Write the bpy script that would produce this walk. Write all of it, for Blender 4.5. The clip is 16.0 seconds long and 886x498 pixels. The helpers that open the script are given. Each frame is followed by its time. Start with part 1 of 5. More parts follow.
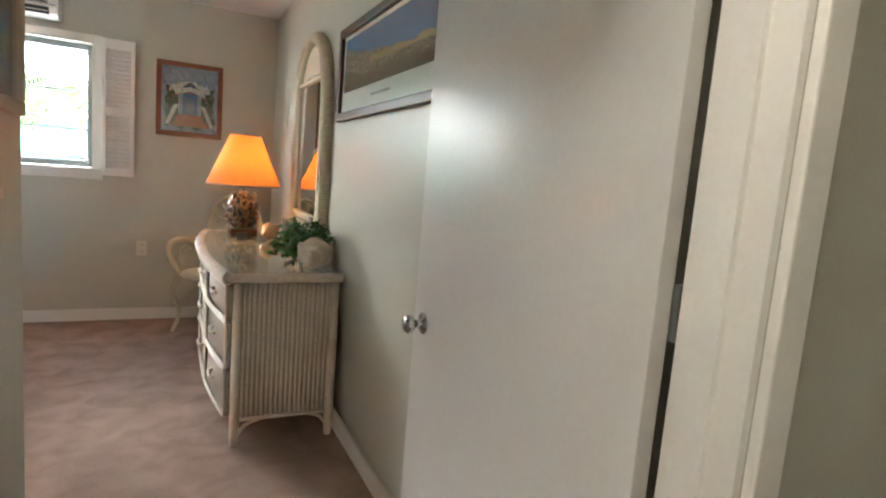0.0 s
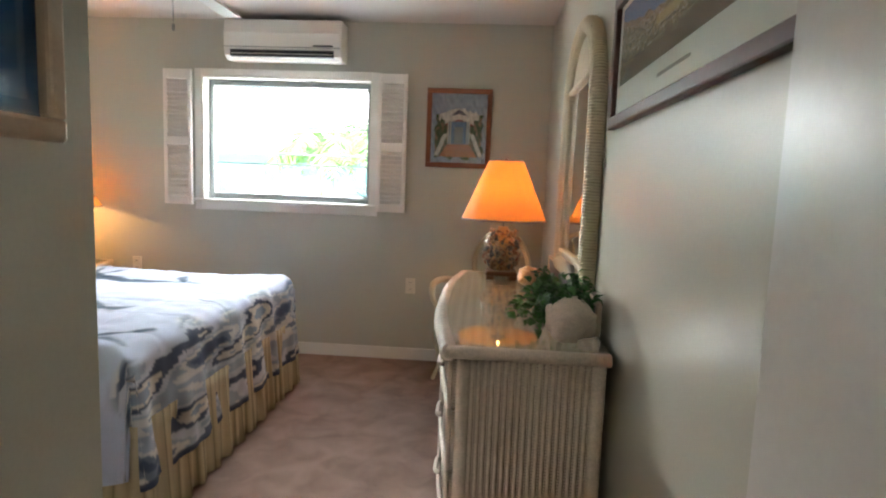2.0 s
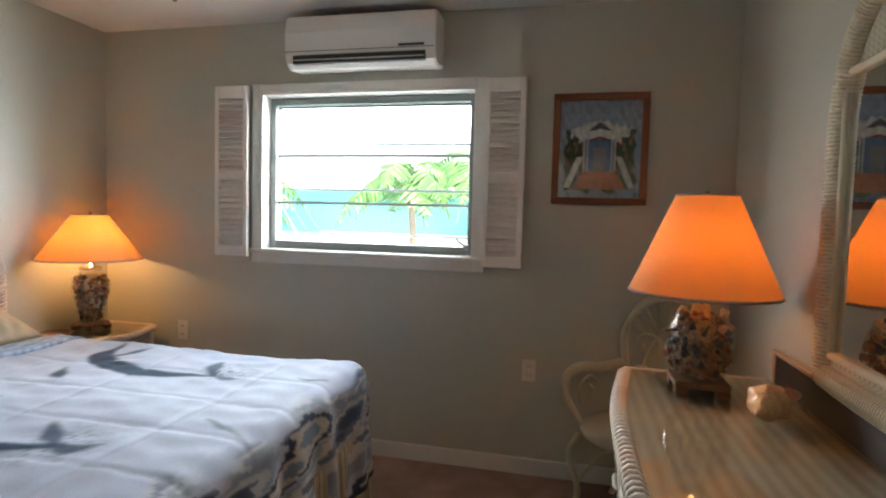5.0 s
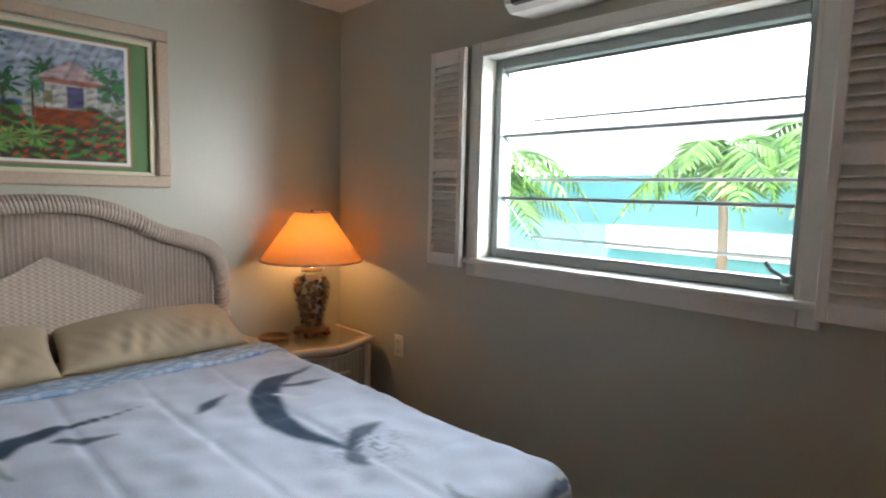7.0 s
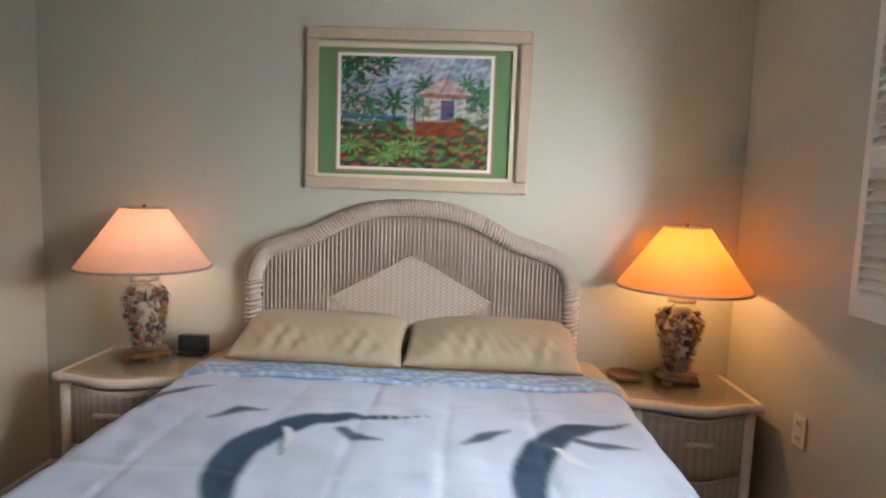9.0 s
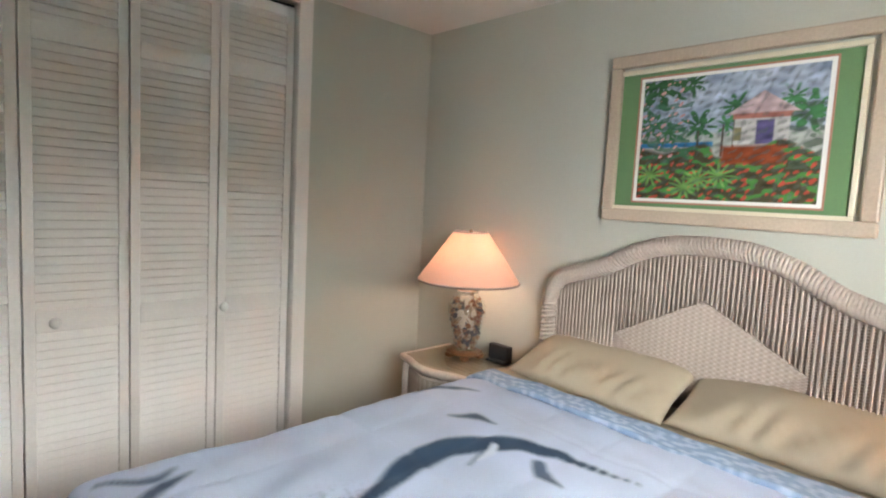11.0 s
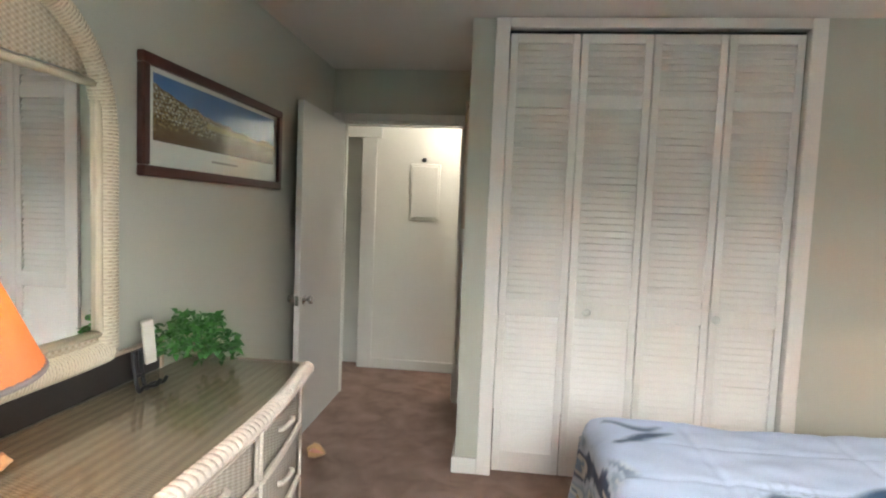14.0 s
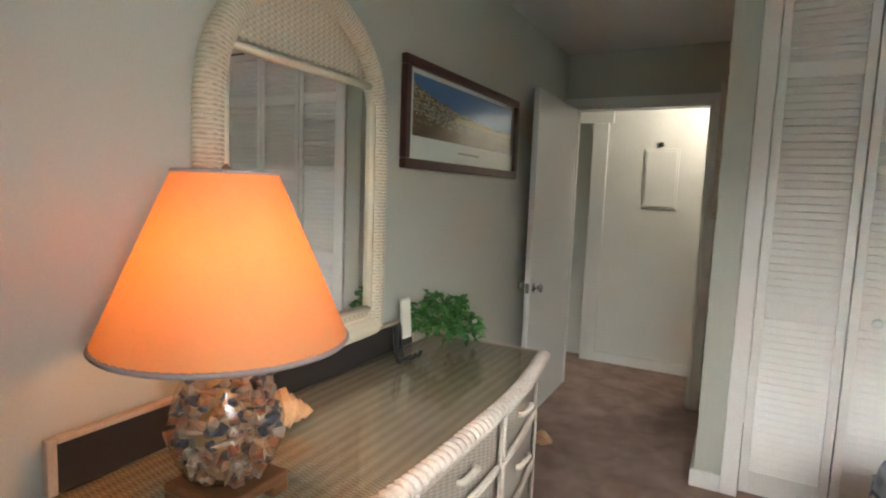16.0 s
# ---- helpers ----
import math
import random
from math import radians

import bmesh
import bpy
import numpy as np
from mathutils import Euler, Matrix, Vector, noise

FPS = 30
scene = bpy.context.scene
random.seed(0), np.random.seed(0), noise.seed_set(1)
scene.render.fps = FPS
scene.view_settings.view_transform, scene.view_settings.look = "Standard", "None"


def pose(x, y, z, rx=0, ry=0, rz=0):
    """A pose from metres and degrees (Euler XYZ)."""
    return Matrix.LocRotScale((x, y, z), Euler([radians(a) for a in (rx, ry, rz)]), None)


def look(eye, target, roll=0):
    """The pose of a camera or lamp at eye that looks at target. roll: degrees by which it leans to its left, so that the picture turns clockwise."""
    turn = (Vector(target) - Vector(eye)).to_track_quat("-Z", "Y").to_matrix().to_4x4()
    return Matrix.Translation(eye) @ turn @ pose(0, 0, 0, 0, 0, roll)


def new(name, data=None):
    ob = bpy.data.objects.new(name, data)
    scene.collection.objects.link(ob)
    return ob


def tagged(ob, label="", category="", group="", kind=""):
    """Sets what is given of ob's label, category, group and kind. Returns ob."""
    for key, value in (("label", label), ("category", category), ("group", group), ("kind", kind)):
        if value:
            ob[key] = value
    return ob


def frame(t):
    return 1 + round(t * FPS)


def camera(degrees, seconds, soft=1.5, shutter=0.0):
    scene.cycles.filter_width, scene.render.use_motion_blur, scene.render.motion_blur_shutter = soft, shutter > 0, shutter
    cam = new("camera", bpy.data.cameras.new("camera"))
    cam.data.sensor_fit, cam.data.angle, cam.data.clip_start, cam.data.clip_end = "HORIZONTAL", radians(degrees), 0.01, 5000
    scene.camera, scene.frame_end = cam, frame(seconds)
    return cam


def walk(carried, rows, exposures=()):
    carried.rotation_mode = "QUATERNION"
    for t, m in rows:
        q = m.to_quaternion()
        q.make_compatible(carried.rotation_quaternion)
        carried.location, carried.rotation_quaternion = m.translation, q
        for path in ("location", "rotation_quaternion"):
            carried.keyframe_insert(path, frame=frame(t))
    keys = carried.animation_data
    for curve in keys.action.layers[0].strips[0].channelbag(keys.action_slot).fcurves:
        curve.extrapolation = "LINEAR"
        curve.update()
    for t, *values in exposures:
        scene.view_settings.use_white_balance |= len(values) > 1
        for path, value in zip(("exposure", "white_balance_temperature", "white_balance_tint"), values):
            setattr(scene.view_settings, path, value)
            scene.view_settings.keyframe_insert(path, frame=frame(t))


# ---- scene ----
cam = camera(77.3, 16.0, soft=2.1)
PATH = [
    (0, (0.836, 0.122, 1.27), (1.724, 1.897, 1.023), 4.7),
    (0.5, (0.932, 0.33, 1.246), (1.49, 2.23, 0.961), 4.4),
    (1, (0.991, 0.508, 1.263), (1.28, 2.466, 0.975), 3.4),
    (1.5, (1.061, 0.676, 1.268), (1.133, 2.657, 1.007), 2.3),
    (2, (1.147, 0.908, 1.291), (1.017, 2.891, 1.072), 2.2),
    (2.5, (1.159, 1.078, 1.29), (0.875, 3.051, 1.129), 2.2),
    (3, (1.1, 1.255, 1.339), (0.754, 3.218, 1.174), 1.5),
    (3.5, (1.054, 1.466, 1.357), (0.668, 3.425, 1.242), 1.0),
    (3.7, (1.048, 1.533, 1.35), (0.651, 3.491, 1.249), 1.4),
    (5.8, (0.64, 2.421, 1.365), (0.045, 4.326, 1.228), 0.4),
    (6, (0.603, 2.524, 1.363), (-0.099, 4.392, 1.226), 0.7),
    (6.5, (0.636, 2.692, 1.395), (-0.4, 4.395, 1.236), 0.8),
    (7, (0.721, 3.054, 1.43), (-0.68, 4.467, 1.233), 1.4),
    (7.5, (0.601, 3.249, 1.472), (-1.024, 4.392, 1.24), 1.2),
    (8, (0.553, 3.432, 1.416), (-1.292, 4.179, 1.223), 1.4),
    (8.5, (0.57, 3.678, 1.486), (-1.4, 3.914, 1.23), 2.2),
    (9, (0.486, 3.708, 1.413), (-1.504, 3.646, 1.221), 2.0),
    (9.2, (0.453, 3.728, 1.406), (-1.532, 3.566, 1.221), 1.6),
    (11.3, (0.225, 4.437, 1.494), (-0.977, 2.848, 1.324), 2.7),
    (11.5, (0.227, 4.513, 1.475), (-0.866, 2.844, 1.323), 2.3),
    (12, (0.271, 4.627, 1.457), (-0.567, 2.816, 1.322), 2.1),
    (12.5, (0.323, 4.662, 1.47), (-0.24, 2.749, 1.321), 2.1),
    (13, (0.28, 4.706, 1.446), (0.034, 2.727, 1.302), 2.4),
    (13.5, (0.311, 4.72, 1.435), (0.298, 2.725, 1.297), 2.1),
    (14, (0.303, 4.733, 1.432), (0.52, 2.75, 1.293), 2.3),
    (14.5, (0.316, 4.736, 1.428), (0.793, 2.799, 1.272), 2.2),
    (15, (0.344, 4.744, 1.42), (1.059, 2.884, 1.247), 2.2),
    (15.5, (0.39, 4.748, 1.435), (1.264, 2.962, 1.225), 2.6),
    (16, (0.41, 4.737, 1.431), (1.347, 2.983, 1.22), 2.1),
]
# the clip's camera dims its picture as it turns to the window
EXPOSURES = [(0.0, 3.25), (1.5, 3.05), (2.5, 2.8), (3.5, 2.35), (6.0, 1.8), (7.0, 1.5), (8.0, 1.65), (9.0, 2.1), (11.5, 2.6), (12.5, 2.9), (14.5, 2.75), (16.0, 2.5)]
walk(cam, [(t, look(eye, target, roll)) for t, eye, target, roll in PATH], EXPOSURES)

# ---------------------------------------------------------------- light
world = bpy.data.worlds.new("world")
scene.world = world
world.use_nodes = True
wn = world.node_tree
sky = wn.nodes.new("ShaderNodeTexSky")
sky.sky_type = "NISHITA"
sky.sun_disc = False
sky.sun_elevation = radians(58)
sky.sun_rotation = radians(160)
wn.links.new(sky.outputs[0], wn.nodes["Background"].inputs[0])
wn.nodes["Background"].inputs[1].default_value = 0.15

sun_lamp = bpy.data.lights.new("sun", "SUN")
sun_lamp.energy, sun_lamp.angle, sun_lamp.color = 5.0, radians(0.5), (1.0, 0.95, 0.87)
sun_ob = new("sun", sun_lamp)
sun_ob.matrix_world = look((0, 0, 0), (-0.2, 0.5, -0.85))

# the sky's light that falls in at the window, from above the opening outside
win_lamp = bpy.data.lights.new("window_skylight", "AREA")
win_lamp.shape, win_lamp.size, win_lamp.size_y = "RECTANGLE", 2.6, 1.5
win_lamp.energy, win_lamp.color = 30.0, (0.90, 0.96, 1.0)
win_ob = new("window_skylight", win_lamp)
win_ob.matrix_world = look((-0.3, 6.35, 3.05), (-0.25, 4.3, 1.2))


# fill lamps added out of view, standing in for sky and yard to either side of the window
for side_at, side_watts in (((2.1, 6.7, 1.9), 105.0), ((-3.3, 6.7, 1.9), 48.0)):
    side_lamp = bpy.data.lights.new("side_sky_fill", "AREA")
    side_lamp.shape, side_lamp.size, side_lamp.size_y = "RECTANGLE", 1.8, 2.2
    side_lamp.energy, side_lamp.color = side_watts, (0.93, 0.97, 1.0)
    new("side_sky_fill", side_lamp).matrix_world = look(side_at, (-0.3, 4.7, 1.55))


def bulb(name, at, watts, colour=(1.0, 0.55, 0.22), size=0.03):
    lamp = bpy.data.lights.new(name, "POINT")
    lamp.energy, lamp.color, lamp.shadow_soft_size = watts, colour, size
    ob = new(name, lamp)
    ob.location = at
    return ob


# ---------------------------------------------------------------- materials
def mat(name, colour, rough=0.6, metal=0.0, vary=0.08, scale=30.0, fine=200.0, bump=0.05, spec=0.5, dist=0.003):
    """A painted or natural surface: tint that varies at two scales, and fine relief."""
    m = bpy.data.materials.new(name)
    m.use_nodes = True
    nt = m.node_tree
    b = nt.nodes["Principled BSDF"]
    b.inputs["Roughness"].default_value = rough
    b.inputs["Metallic"].default_value = metal
    b.inputs["Specular IOR Level"].default_value = spec
    tc = nt.nodes.new("ShaderNodeTexCoord")
    n1 = nt.nodes.new("ShaderNodeTexNoise")
    n1.inputs["Scale"].default_value = scale / 10
    n1.inputs["Detail"].default_value = 6
    n2 = nt.nodes.new("ShaderNodeTexNoise")
    n2.inputs["Scale"].default_value = fine
    n2.inputs["Detail"].default_value = 4
    for n in (n1, n2):
        nt.links.new(tc.outputs["Object"], n.inputs["Vector"])
    mixv = nt.nodes.new("ShaderNodeMath")
    mixv.operation = "ADD"
    nt.links.new(n1.outputs["Fac"], mixv.inputs[0])
    nt.links.new(n2.outputs["Fac"], mixv.inputs[1])
    ramp = nt.nodes.new("ShaderNodeMapRange")
    ramp.inputs[1].default_value, ramp.inputs[2].default_value = 0.7, 1.3
    ramp.inputs[3].default_value, ramp.inputs[4].default_value = 1 - vary, 1 + vary
    nt.links.new(mixv.outputs[0], ramp.inputs[0])
    mul = nt.nodes.new("ShaderNodeVectorMath")
    mul.operation = "MULTIPLY"
    mul.inputs[0].default_value = colour
    nt.links.new(ramp.outputs[0], mul.inputs[1])
    nt.links.new(mul.outputs[0], b.inputs["Base Color"])
    bp = nt.nodes.new("ShaderNodeBump")
    bp.inputs["Strength"].default_value = bump
    bp.inputs["Distance"].default_value = dist
    nt.links.new(n2.outputs["Fac"], bp.inputs["Height"])
    nt.links.new(bp.outputs[0], b.inputs["Normal"])
    return m


def weave_mat(name, colour, gap, across, along, rough=0.55):
    """Woven wicker: strands over and under, darker in the gaps. across, along: strands a metre on each axis of the plane (axes picked by name)."""
    m = mat(name, colour, rough, vary=0.12, scale=60, fine=150, bump=0.1)
    nt = m.node_tree
    b = nt.nodes["Principled BSDF"]
    tc = nt.nodes.new("ShaderNodeTexCoord")
    sep = nt.nodes.new("ShaderNodeSeparateXYZ")
    nt.links.new(tc.outputs["Object"], sep.inputs[0])

    def wave(axis, per_m):
        s = nt.nodes.new("ShaderNodeMath")
        s.operation = "MULTIPLY"
        s.inputs[1].default_value = per_m * 2 * math.pi
        nt.links.new(sep.outputs[axis], s.inputs[0])
        w = nt.nodes.new("ShaderNodeMath")
        w.operation = "SINE"
        nt.links.new(s.outputs[0], w.inputs[0])
        return w.outputs[0]

    def op(kind, a, c):
        n = nt.nodes.new("ShaderNodeMath")
        n.operation = kind
        for i, v in enumerate((a, c)):
            if isinstance(v, (int, float)):
                n.inputs[i].default_value = v
            else:
                nt.links.new(v, n.inputs[i])
        return n.outputs[0]
    wa, wb = wave(*across), wave(*along)
    prod = op("MULTIPLY", wa, wb)
    fac = op("ADD", op("MULTIPLY", prod, 0.3), 0.5)
    fac = op("ADD", fac, op("MULTIPLY", wb, 0.12))
    old = b.inputs["Base Color"].links[0].from_socket
    mixn = nt.nodes.new("ShaderNodeMix")
    mixn.data_type = "RGBA"
    nt.links.new(fac, mixn.inputs["Factor"])
    mixn.inputs["A"].default_value = (*gap, 1)
    nt.links.new(old, mixn.inputs["B"])
    nt.links.new(mixn.outputs["Result"], b.inputs["Base Color"])
    bp = nt.nodes.new("ShaderNodeBump")
    bp.inputs["Strength"].default_value = 0.6
    bp.inputs["Distance"].default_value = 0.004
    nt.links.new(fac, bp.inputs["Height"])
    nt.links.new(bp.outputs[0], b.inputs["Normal"])
    return m


def print_mat(name, rough=0.35, attr="tint", bump=0.0):
    """A printed sheet whose colours lie in the mesh."""
    m = mat(name, (0.5, 0.5, 0.5), rough, vary=0.05, bump=bump)
    nt = m.node_tree
    b = nt.nodes["Principled BSDF"]
    a = nt.nodes.new("ShaderNodeVertexColor")
    a.layer_name = attr
    mul = [n for n in nt.nodes if n.type == "VECT_MATH"][0]
    nt.links.new(a.outputs["Color"], mul.inputs[0])
    return m


def clear_mat(name, tint=(0.97, 0.99, 0.98), gloss=0.7, rough=0.02):
    m = bpy.data.materials.new(name)
    m.use_nodes = True
    nt = m.node_tree
    nt.nodes.remove(nt.nodes["Principled BSDF"])
    t = nt.nodes.new("ShaderNodeBsdfTransparent")
    t.inputs[0].default_value = (*tint, 1)
    g = nt.nodes.new("ShaderNodeBsdfGlossy")
    g.inputs["Roughness"].default_value = rough
    lw = nt.nodes.new("ShaderNodeLayerWeight")
    lw.inputs[0].default_value = 0.5
    pw = nt.nodes.new("ShaderNodeMath")
    pw.operation = "POWER"
    pw.inputs[1].default_value = 4.0
    nt.links.new(lw.outputs["Facing"], pw.inputs[0])
    f = nt.nodes.new("ShaderNodeMath")
    f.operation = "MULTIPLY_ADD"
    f.inputs[1].default_value, f.inputs[2].default_value = gloss, gloss * 0.05
    nt.links.new(pw.outputs[0], f.inputs[0])
    mx = nt.nodes.new("ShaderNodeMixShader")
    nt.links.new(f.outputs[0], mx.inputs[0])
    nt.links.new(t.outputs[0], mx.inputs[1])
    nt.links.new(g.outputs[0], mx.inputs[2])
    nt.links.new(mx.outputs[0], nt.nodes["Material Output"].inputs[0])
    return m


def shade_mat(name, colour, through_colour):
    """Pleated cloth of a lampshade, which lets the bulb's light through."""
    m = mat(name, colour, 0.9, vary=0.05, scale=80, fine=300, bump=0.1)
    nt = m.node_tree
    b = nt.nodes["Principled BSDF"]
    t = nt.nodes.new("ShaderNodeBsdfTranslucent")
    t.inputs[0].default_value = (*through_colour, 1)
    mx = nt.nodes.new("ShaderNodeMixShader")
    mx.inputs[0].default_value = 0.5
    nt.links.new(b.outputs[0], mx.inputs[1])
    nt.links.new(t.outputs[0], mx.inputs[2])
    nt.links.new(mx.outputs[0], nt.nodes["Material Output"].inputs[0])
    return m


def island_mat(name, colours, rough=0.5):
    """A heap of small pieces, each with a colour of its own."""
    m = mat(name, colours[0], rough, vary=0.12, scale=200, fine=400, bump=0.2)
    nt = m.node_tree
    geo = nt.nodes.new("ShaderNodeNewGeometry")
    r = nt.nodes.new("ShaderNodeValToRGB")
    r.color_ramp.interpolation = "CONSTANT"
    while len(r.color_ramp.elements) < len(colours):
        r.color_ramp.elements.new(0.5)
    for i, c in enumerate(colours):
        r.color_ramp.elements[i].position = i / len(colours)
        r.color_ramp.elements[i].color = (*c, 1)
    nt.links.new(geo.outputs["Random Per Island"], r.inputs[0])
    mul = [n for n in nt.nodes if n.type == "VECT_MATH"][0]
    nt.links.new(r.outputs[0], mul.inputs[0])
    return m


def carpet_mat():
    m = mat("carpet_pile", (0.36, 0.25, 0.205), 1.0, vary=0.32, scale=60, fine=260, bump=0.9, spec=0.1, dist=0.008)
    nt = m.node_tree
    n1 = [n for n in nt.nodes if n.type == "TEX_NOISE"][0]
    n1.inputs["Distortion"].default_value = 0.5
    return m


WALL = mat("sage_wall_paint", (0.51, 0.50, 0.425), 0.36, vary=0.03, scale=8, fine=120, bump=0.12)
WHITE = mat("white_gloss_paint", (0.78, 0.76, 0.71), 0.38, vary=0.03, scale=12, fine=90, bump=0.06)
LOUVRE = mat("cream_louvre_paint", (0.83, 0.78, 0.73), 0.45, vary=0.04, scale=20, fine=90, bump=0.06)
DOORP = mat("door_paint", (0.62, 0.60, 0.57), 0.3, vary=0.03, scale=10, fine=60, bump=0.08)
HALLW = mat("hall_wall_paint", (0.78, 0.76, 0.70), 0.6, vary=0.03, scale=9, fine=120, bump=0.08)
CEIL = mat("ceiling_paint", (0.72, 0.68, 0.63), 0.9, vary=0.04, scale=10, fine=150, bump=0.3)
CARPET = carpet_mat()
ALU = mat("anodised_aluminium", (0.26, 0.28, 0.28), 0.4, 0.6, vary=0.08, scale=30, fine=90)
CHROME = mat("brushed_chrome", (0.6, 0.6, 0.6), 0.18, 1.0, vary=0.03)
PLASTIC = mat("ivory_plastic", (0.72, 0.68, 0.58), 0.35, vary=0.02)
ACW = mat("air_conditioner_plastic", (0.78, 0.76, 0.72), 0.35, vary=0.02)
BLACK = mat("black_plastic", (0.012, 0.012, 0.014), 0.3, vary=0.1)
DARKSLOT = mat("dark_louvre", (0.02, 0.022, 0.026), 0.5)
FANW = mat("fan_blade_white", (0.66, 0.63, 0.61), 0.4, vary=0.05)
REED = mat("whitewashed_reed", (0.66, 0.57, 0.48), 0.6, vary=0.16, scale=60, fine=120, bump=0.3)
REEDP = mat("pinkish_whitewashed_reed", (0.50, 0.41, 0.34), 0.6, vary=0.16, scale=60, fine=120, bump=0.3)
WEAVE_TOP = weave_mat("woven_top", (0.62, 0.51, 0.36), (0.12, 0.09, 0.055), (1, 95), (0, 26))
WEAVE_SIDE = weave_mat("woven_side", (0.68, 0.59, 0.50), (0.3, 0.24, 0.19), (2, 95), (0, 24))
WEAVE_FRONT = weave_mat("woven_front", (0.62, 0.55, 0.46), (0.25, 0.2, 0.15), (2, 95), (1, 30))
WEAVE_HEAD = weave_mat("woven_headboard", (0.52, 0.42, 0.35), (0.27, 0.20, 0.16), (2, 95), (1, 34))
WEAVE_DIAMOND = weave_mat("woven_diamond", (0.56, 0.46, 0.38), (0.32, 0.25, 0.20), (2, 56), (1, 36))
WEAVE_MIRROR = weave_mat("woven_mirror_frame", (0.72, 0.64, 0.50), (0.44, 0.35, 0.23), (2, 60), (1, 40))
GLASS = clear_mat("clear_glass")
POSTER_GLASS = clear_mat("low_sheen_glazing", (0.97, 0.99, 0.98), 0.22, 0.06)
PANE = clear_mat("window_glass", (0.93, 0.97, 0.97))
MIRROR = mat("silvered_mirror", (0.88, 0.89, 0.88), 0.01, 1.0, vary=0.0, bump=0.0)
SHEET = mat("tan_cotton", (0.41, 0.335, 0.235), 0.85, vary=0.08, scale=20, fine=400, bump=0.2)
MATTRESS = mat("mattress_ticking", (0.6, 0.58, 0.52), 0.9)
QUILT = print_mat("printed_comforter", 0.85, bump=0.15)
SKIRT = print_mat("striped_bed_skirt", 0.9, bump=0.15)
PRINT = print_mat("picture_print", 0.25)
SHADE_O = shade_mat("orange_lit_shade", (0.60, 0.40, 0.21), (0.80, 0.36, 0.09))
SHADE_W = shade_mat("cream_shade", (0.70, 0.58, 0.50), (0.80, 0.48, 0.34))
TRIMGREY = mat("grey_shade_trim", (0.33, 0.28, 0.26), 0.8)
MAHOG = mat("dark_red_wood", (0.06, 0.016, 0.011), 0.35, vary=0.2, scale=60, fine=80)
CHERRY = mat("cherry_wood", (0.20, 0.065, 0.025), 0.35, vary=0.2, scale=60, fine=80)
LIMED = mat("limed_wood", (0.50, 0.39, 0.29), 0.5, vary=0.1, scale=50, fine=90)
CREAMW = mat("cream_inner_frame", (0.70, 0.62, 0.46), 0.5)
WOODBASE = mat("carved_brown_wood", (0.17, 0.075, 0.03), 0.35, vary=0.25, scale=60, fine=90)
DARKBOARD = mat("dark_board", (0.035, 0.03, 0.027), 0.35, vary=0.2)
SHELLS = island_mat("mixed_sea_shells", [(0.30, 0.13, 0.06), (0.34, 0.26, 0.19), (0.07, 0.06, 0.065), (0.24, 0.08, 0.04), (0.32, 0.18, 0.10), (0.06, 0.06, 0.075), (0.27, 0.13, 0.08), (0.36, 0.27, 0.20)], 0.3)
CONCHM = mat("conch_shell", (0.62, 0.52, 0.43), 0.55, vary=0.18, scale=150, fine=180, bump=0.4)
# own orange on the doorstop shell, lamp glow on the one beside the lamp
CONCHO = mat("orange_and_lamplit_shell", (0.66, 0.40, 0.20), 0.4, vary=0.2, scale=150, fine=160, bump=0.3)
PINK = mat("pink_shell_lip", (0.75, 0.36, 0.26), 0.3)
LEAF = island_mat("plant_leaves", [(0.035, 0.13, 0.025), (0.05, 0.18, 0.035), (0.09, 0.24, 0.06), (0.03, 0.10, 0.02)], 0.4)
PALM = island_mat("palm_leaves", [(0.07, 0.16, 0.03), (0.10, 0.22, 0.04), (0.12, 0.26, 0.05), (0.05, 0.13, 0.03)], 0.5)
BARK = mat("palm_bark", (0.22, 0.17, 0.12), 0.9, vary=0.25)
TEAL = mat("teal_stucco", (0.16, 0.42, 0.46), 0.8, vary=0.08, scale=10, fine=60, bump=0.3)
WHITEST = mat("white_stucco", (0.75, 0.75, 0.72), 0.8, vary=0.06)
GRASS = mat("lawn", (0.07, 0.12, 0.04), 0.95, vary=0.4, scale=20, fine=60, bump=0.8)
CHAIRM = mat("cream_wicker_paint", (0.55, 0.50, 0.36), 0.55, vary=0.12, scale=80, fine=150, bump=0.3)


# ---------------------------------------------------------------- mesh helpers
ORIGIN = {}


def thing(name, at=(0, 0, 0), label="", category="", group="", kind=""):
    e = new(name)
    e.empty_display_size = 0.05
    e.location = at
    ORIGIN[e] = Vector(at)
    return tagged(e, label, category, group, kind)


def part(name, bm, material, parent=None, label="", smooth=False):
    """One mesh object from a bmesh in world coordinates, under a thing or a part."""
    here = ORIGIN.get(parent, Vector((0, 0, 0)))
    if parent is not None:
        bmesh.ops.translate(bm, verts=bm.verts, vec=-here)
    me = bpy.data.meshes.new(name)
    bm.to_mesh(me)
    bm.free()
    me.materials.append(material)
    if smooth:
        me.polygons.foreach_set("use_smooth", [True] * len(me.polygons))
    ob = new(name, me)
    ob.parent = parent
    ORIGIN[ob] = here
    if label:
        tagged(ob, label)
    return ob


def setting(name, bm, material, label="", category="", smooth=False):
    return tagged(part(name, bm, material, None, "", smooth), label, category, "", "structure")


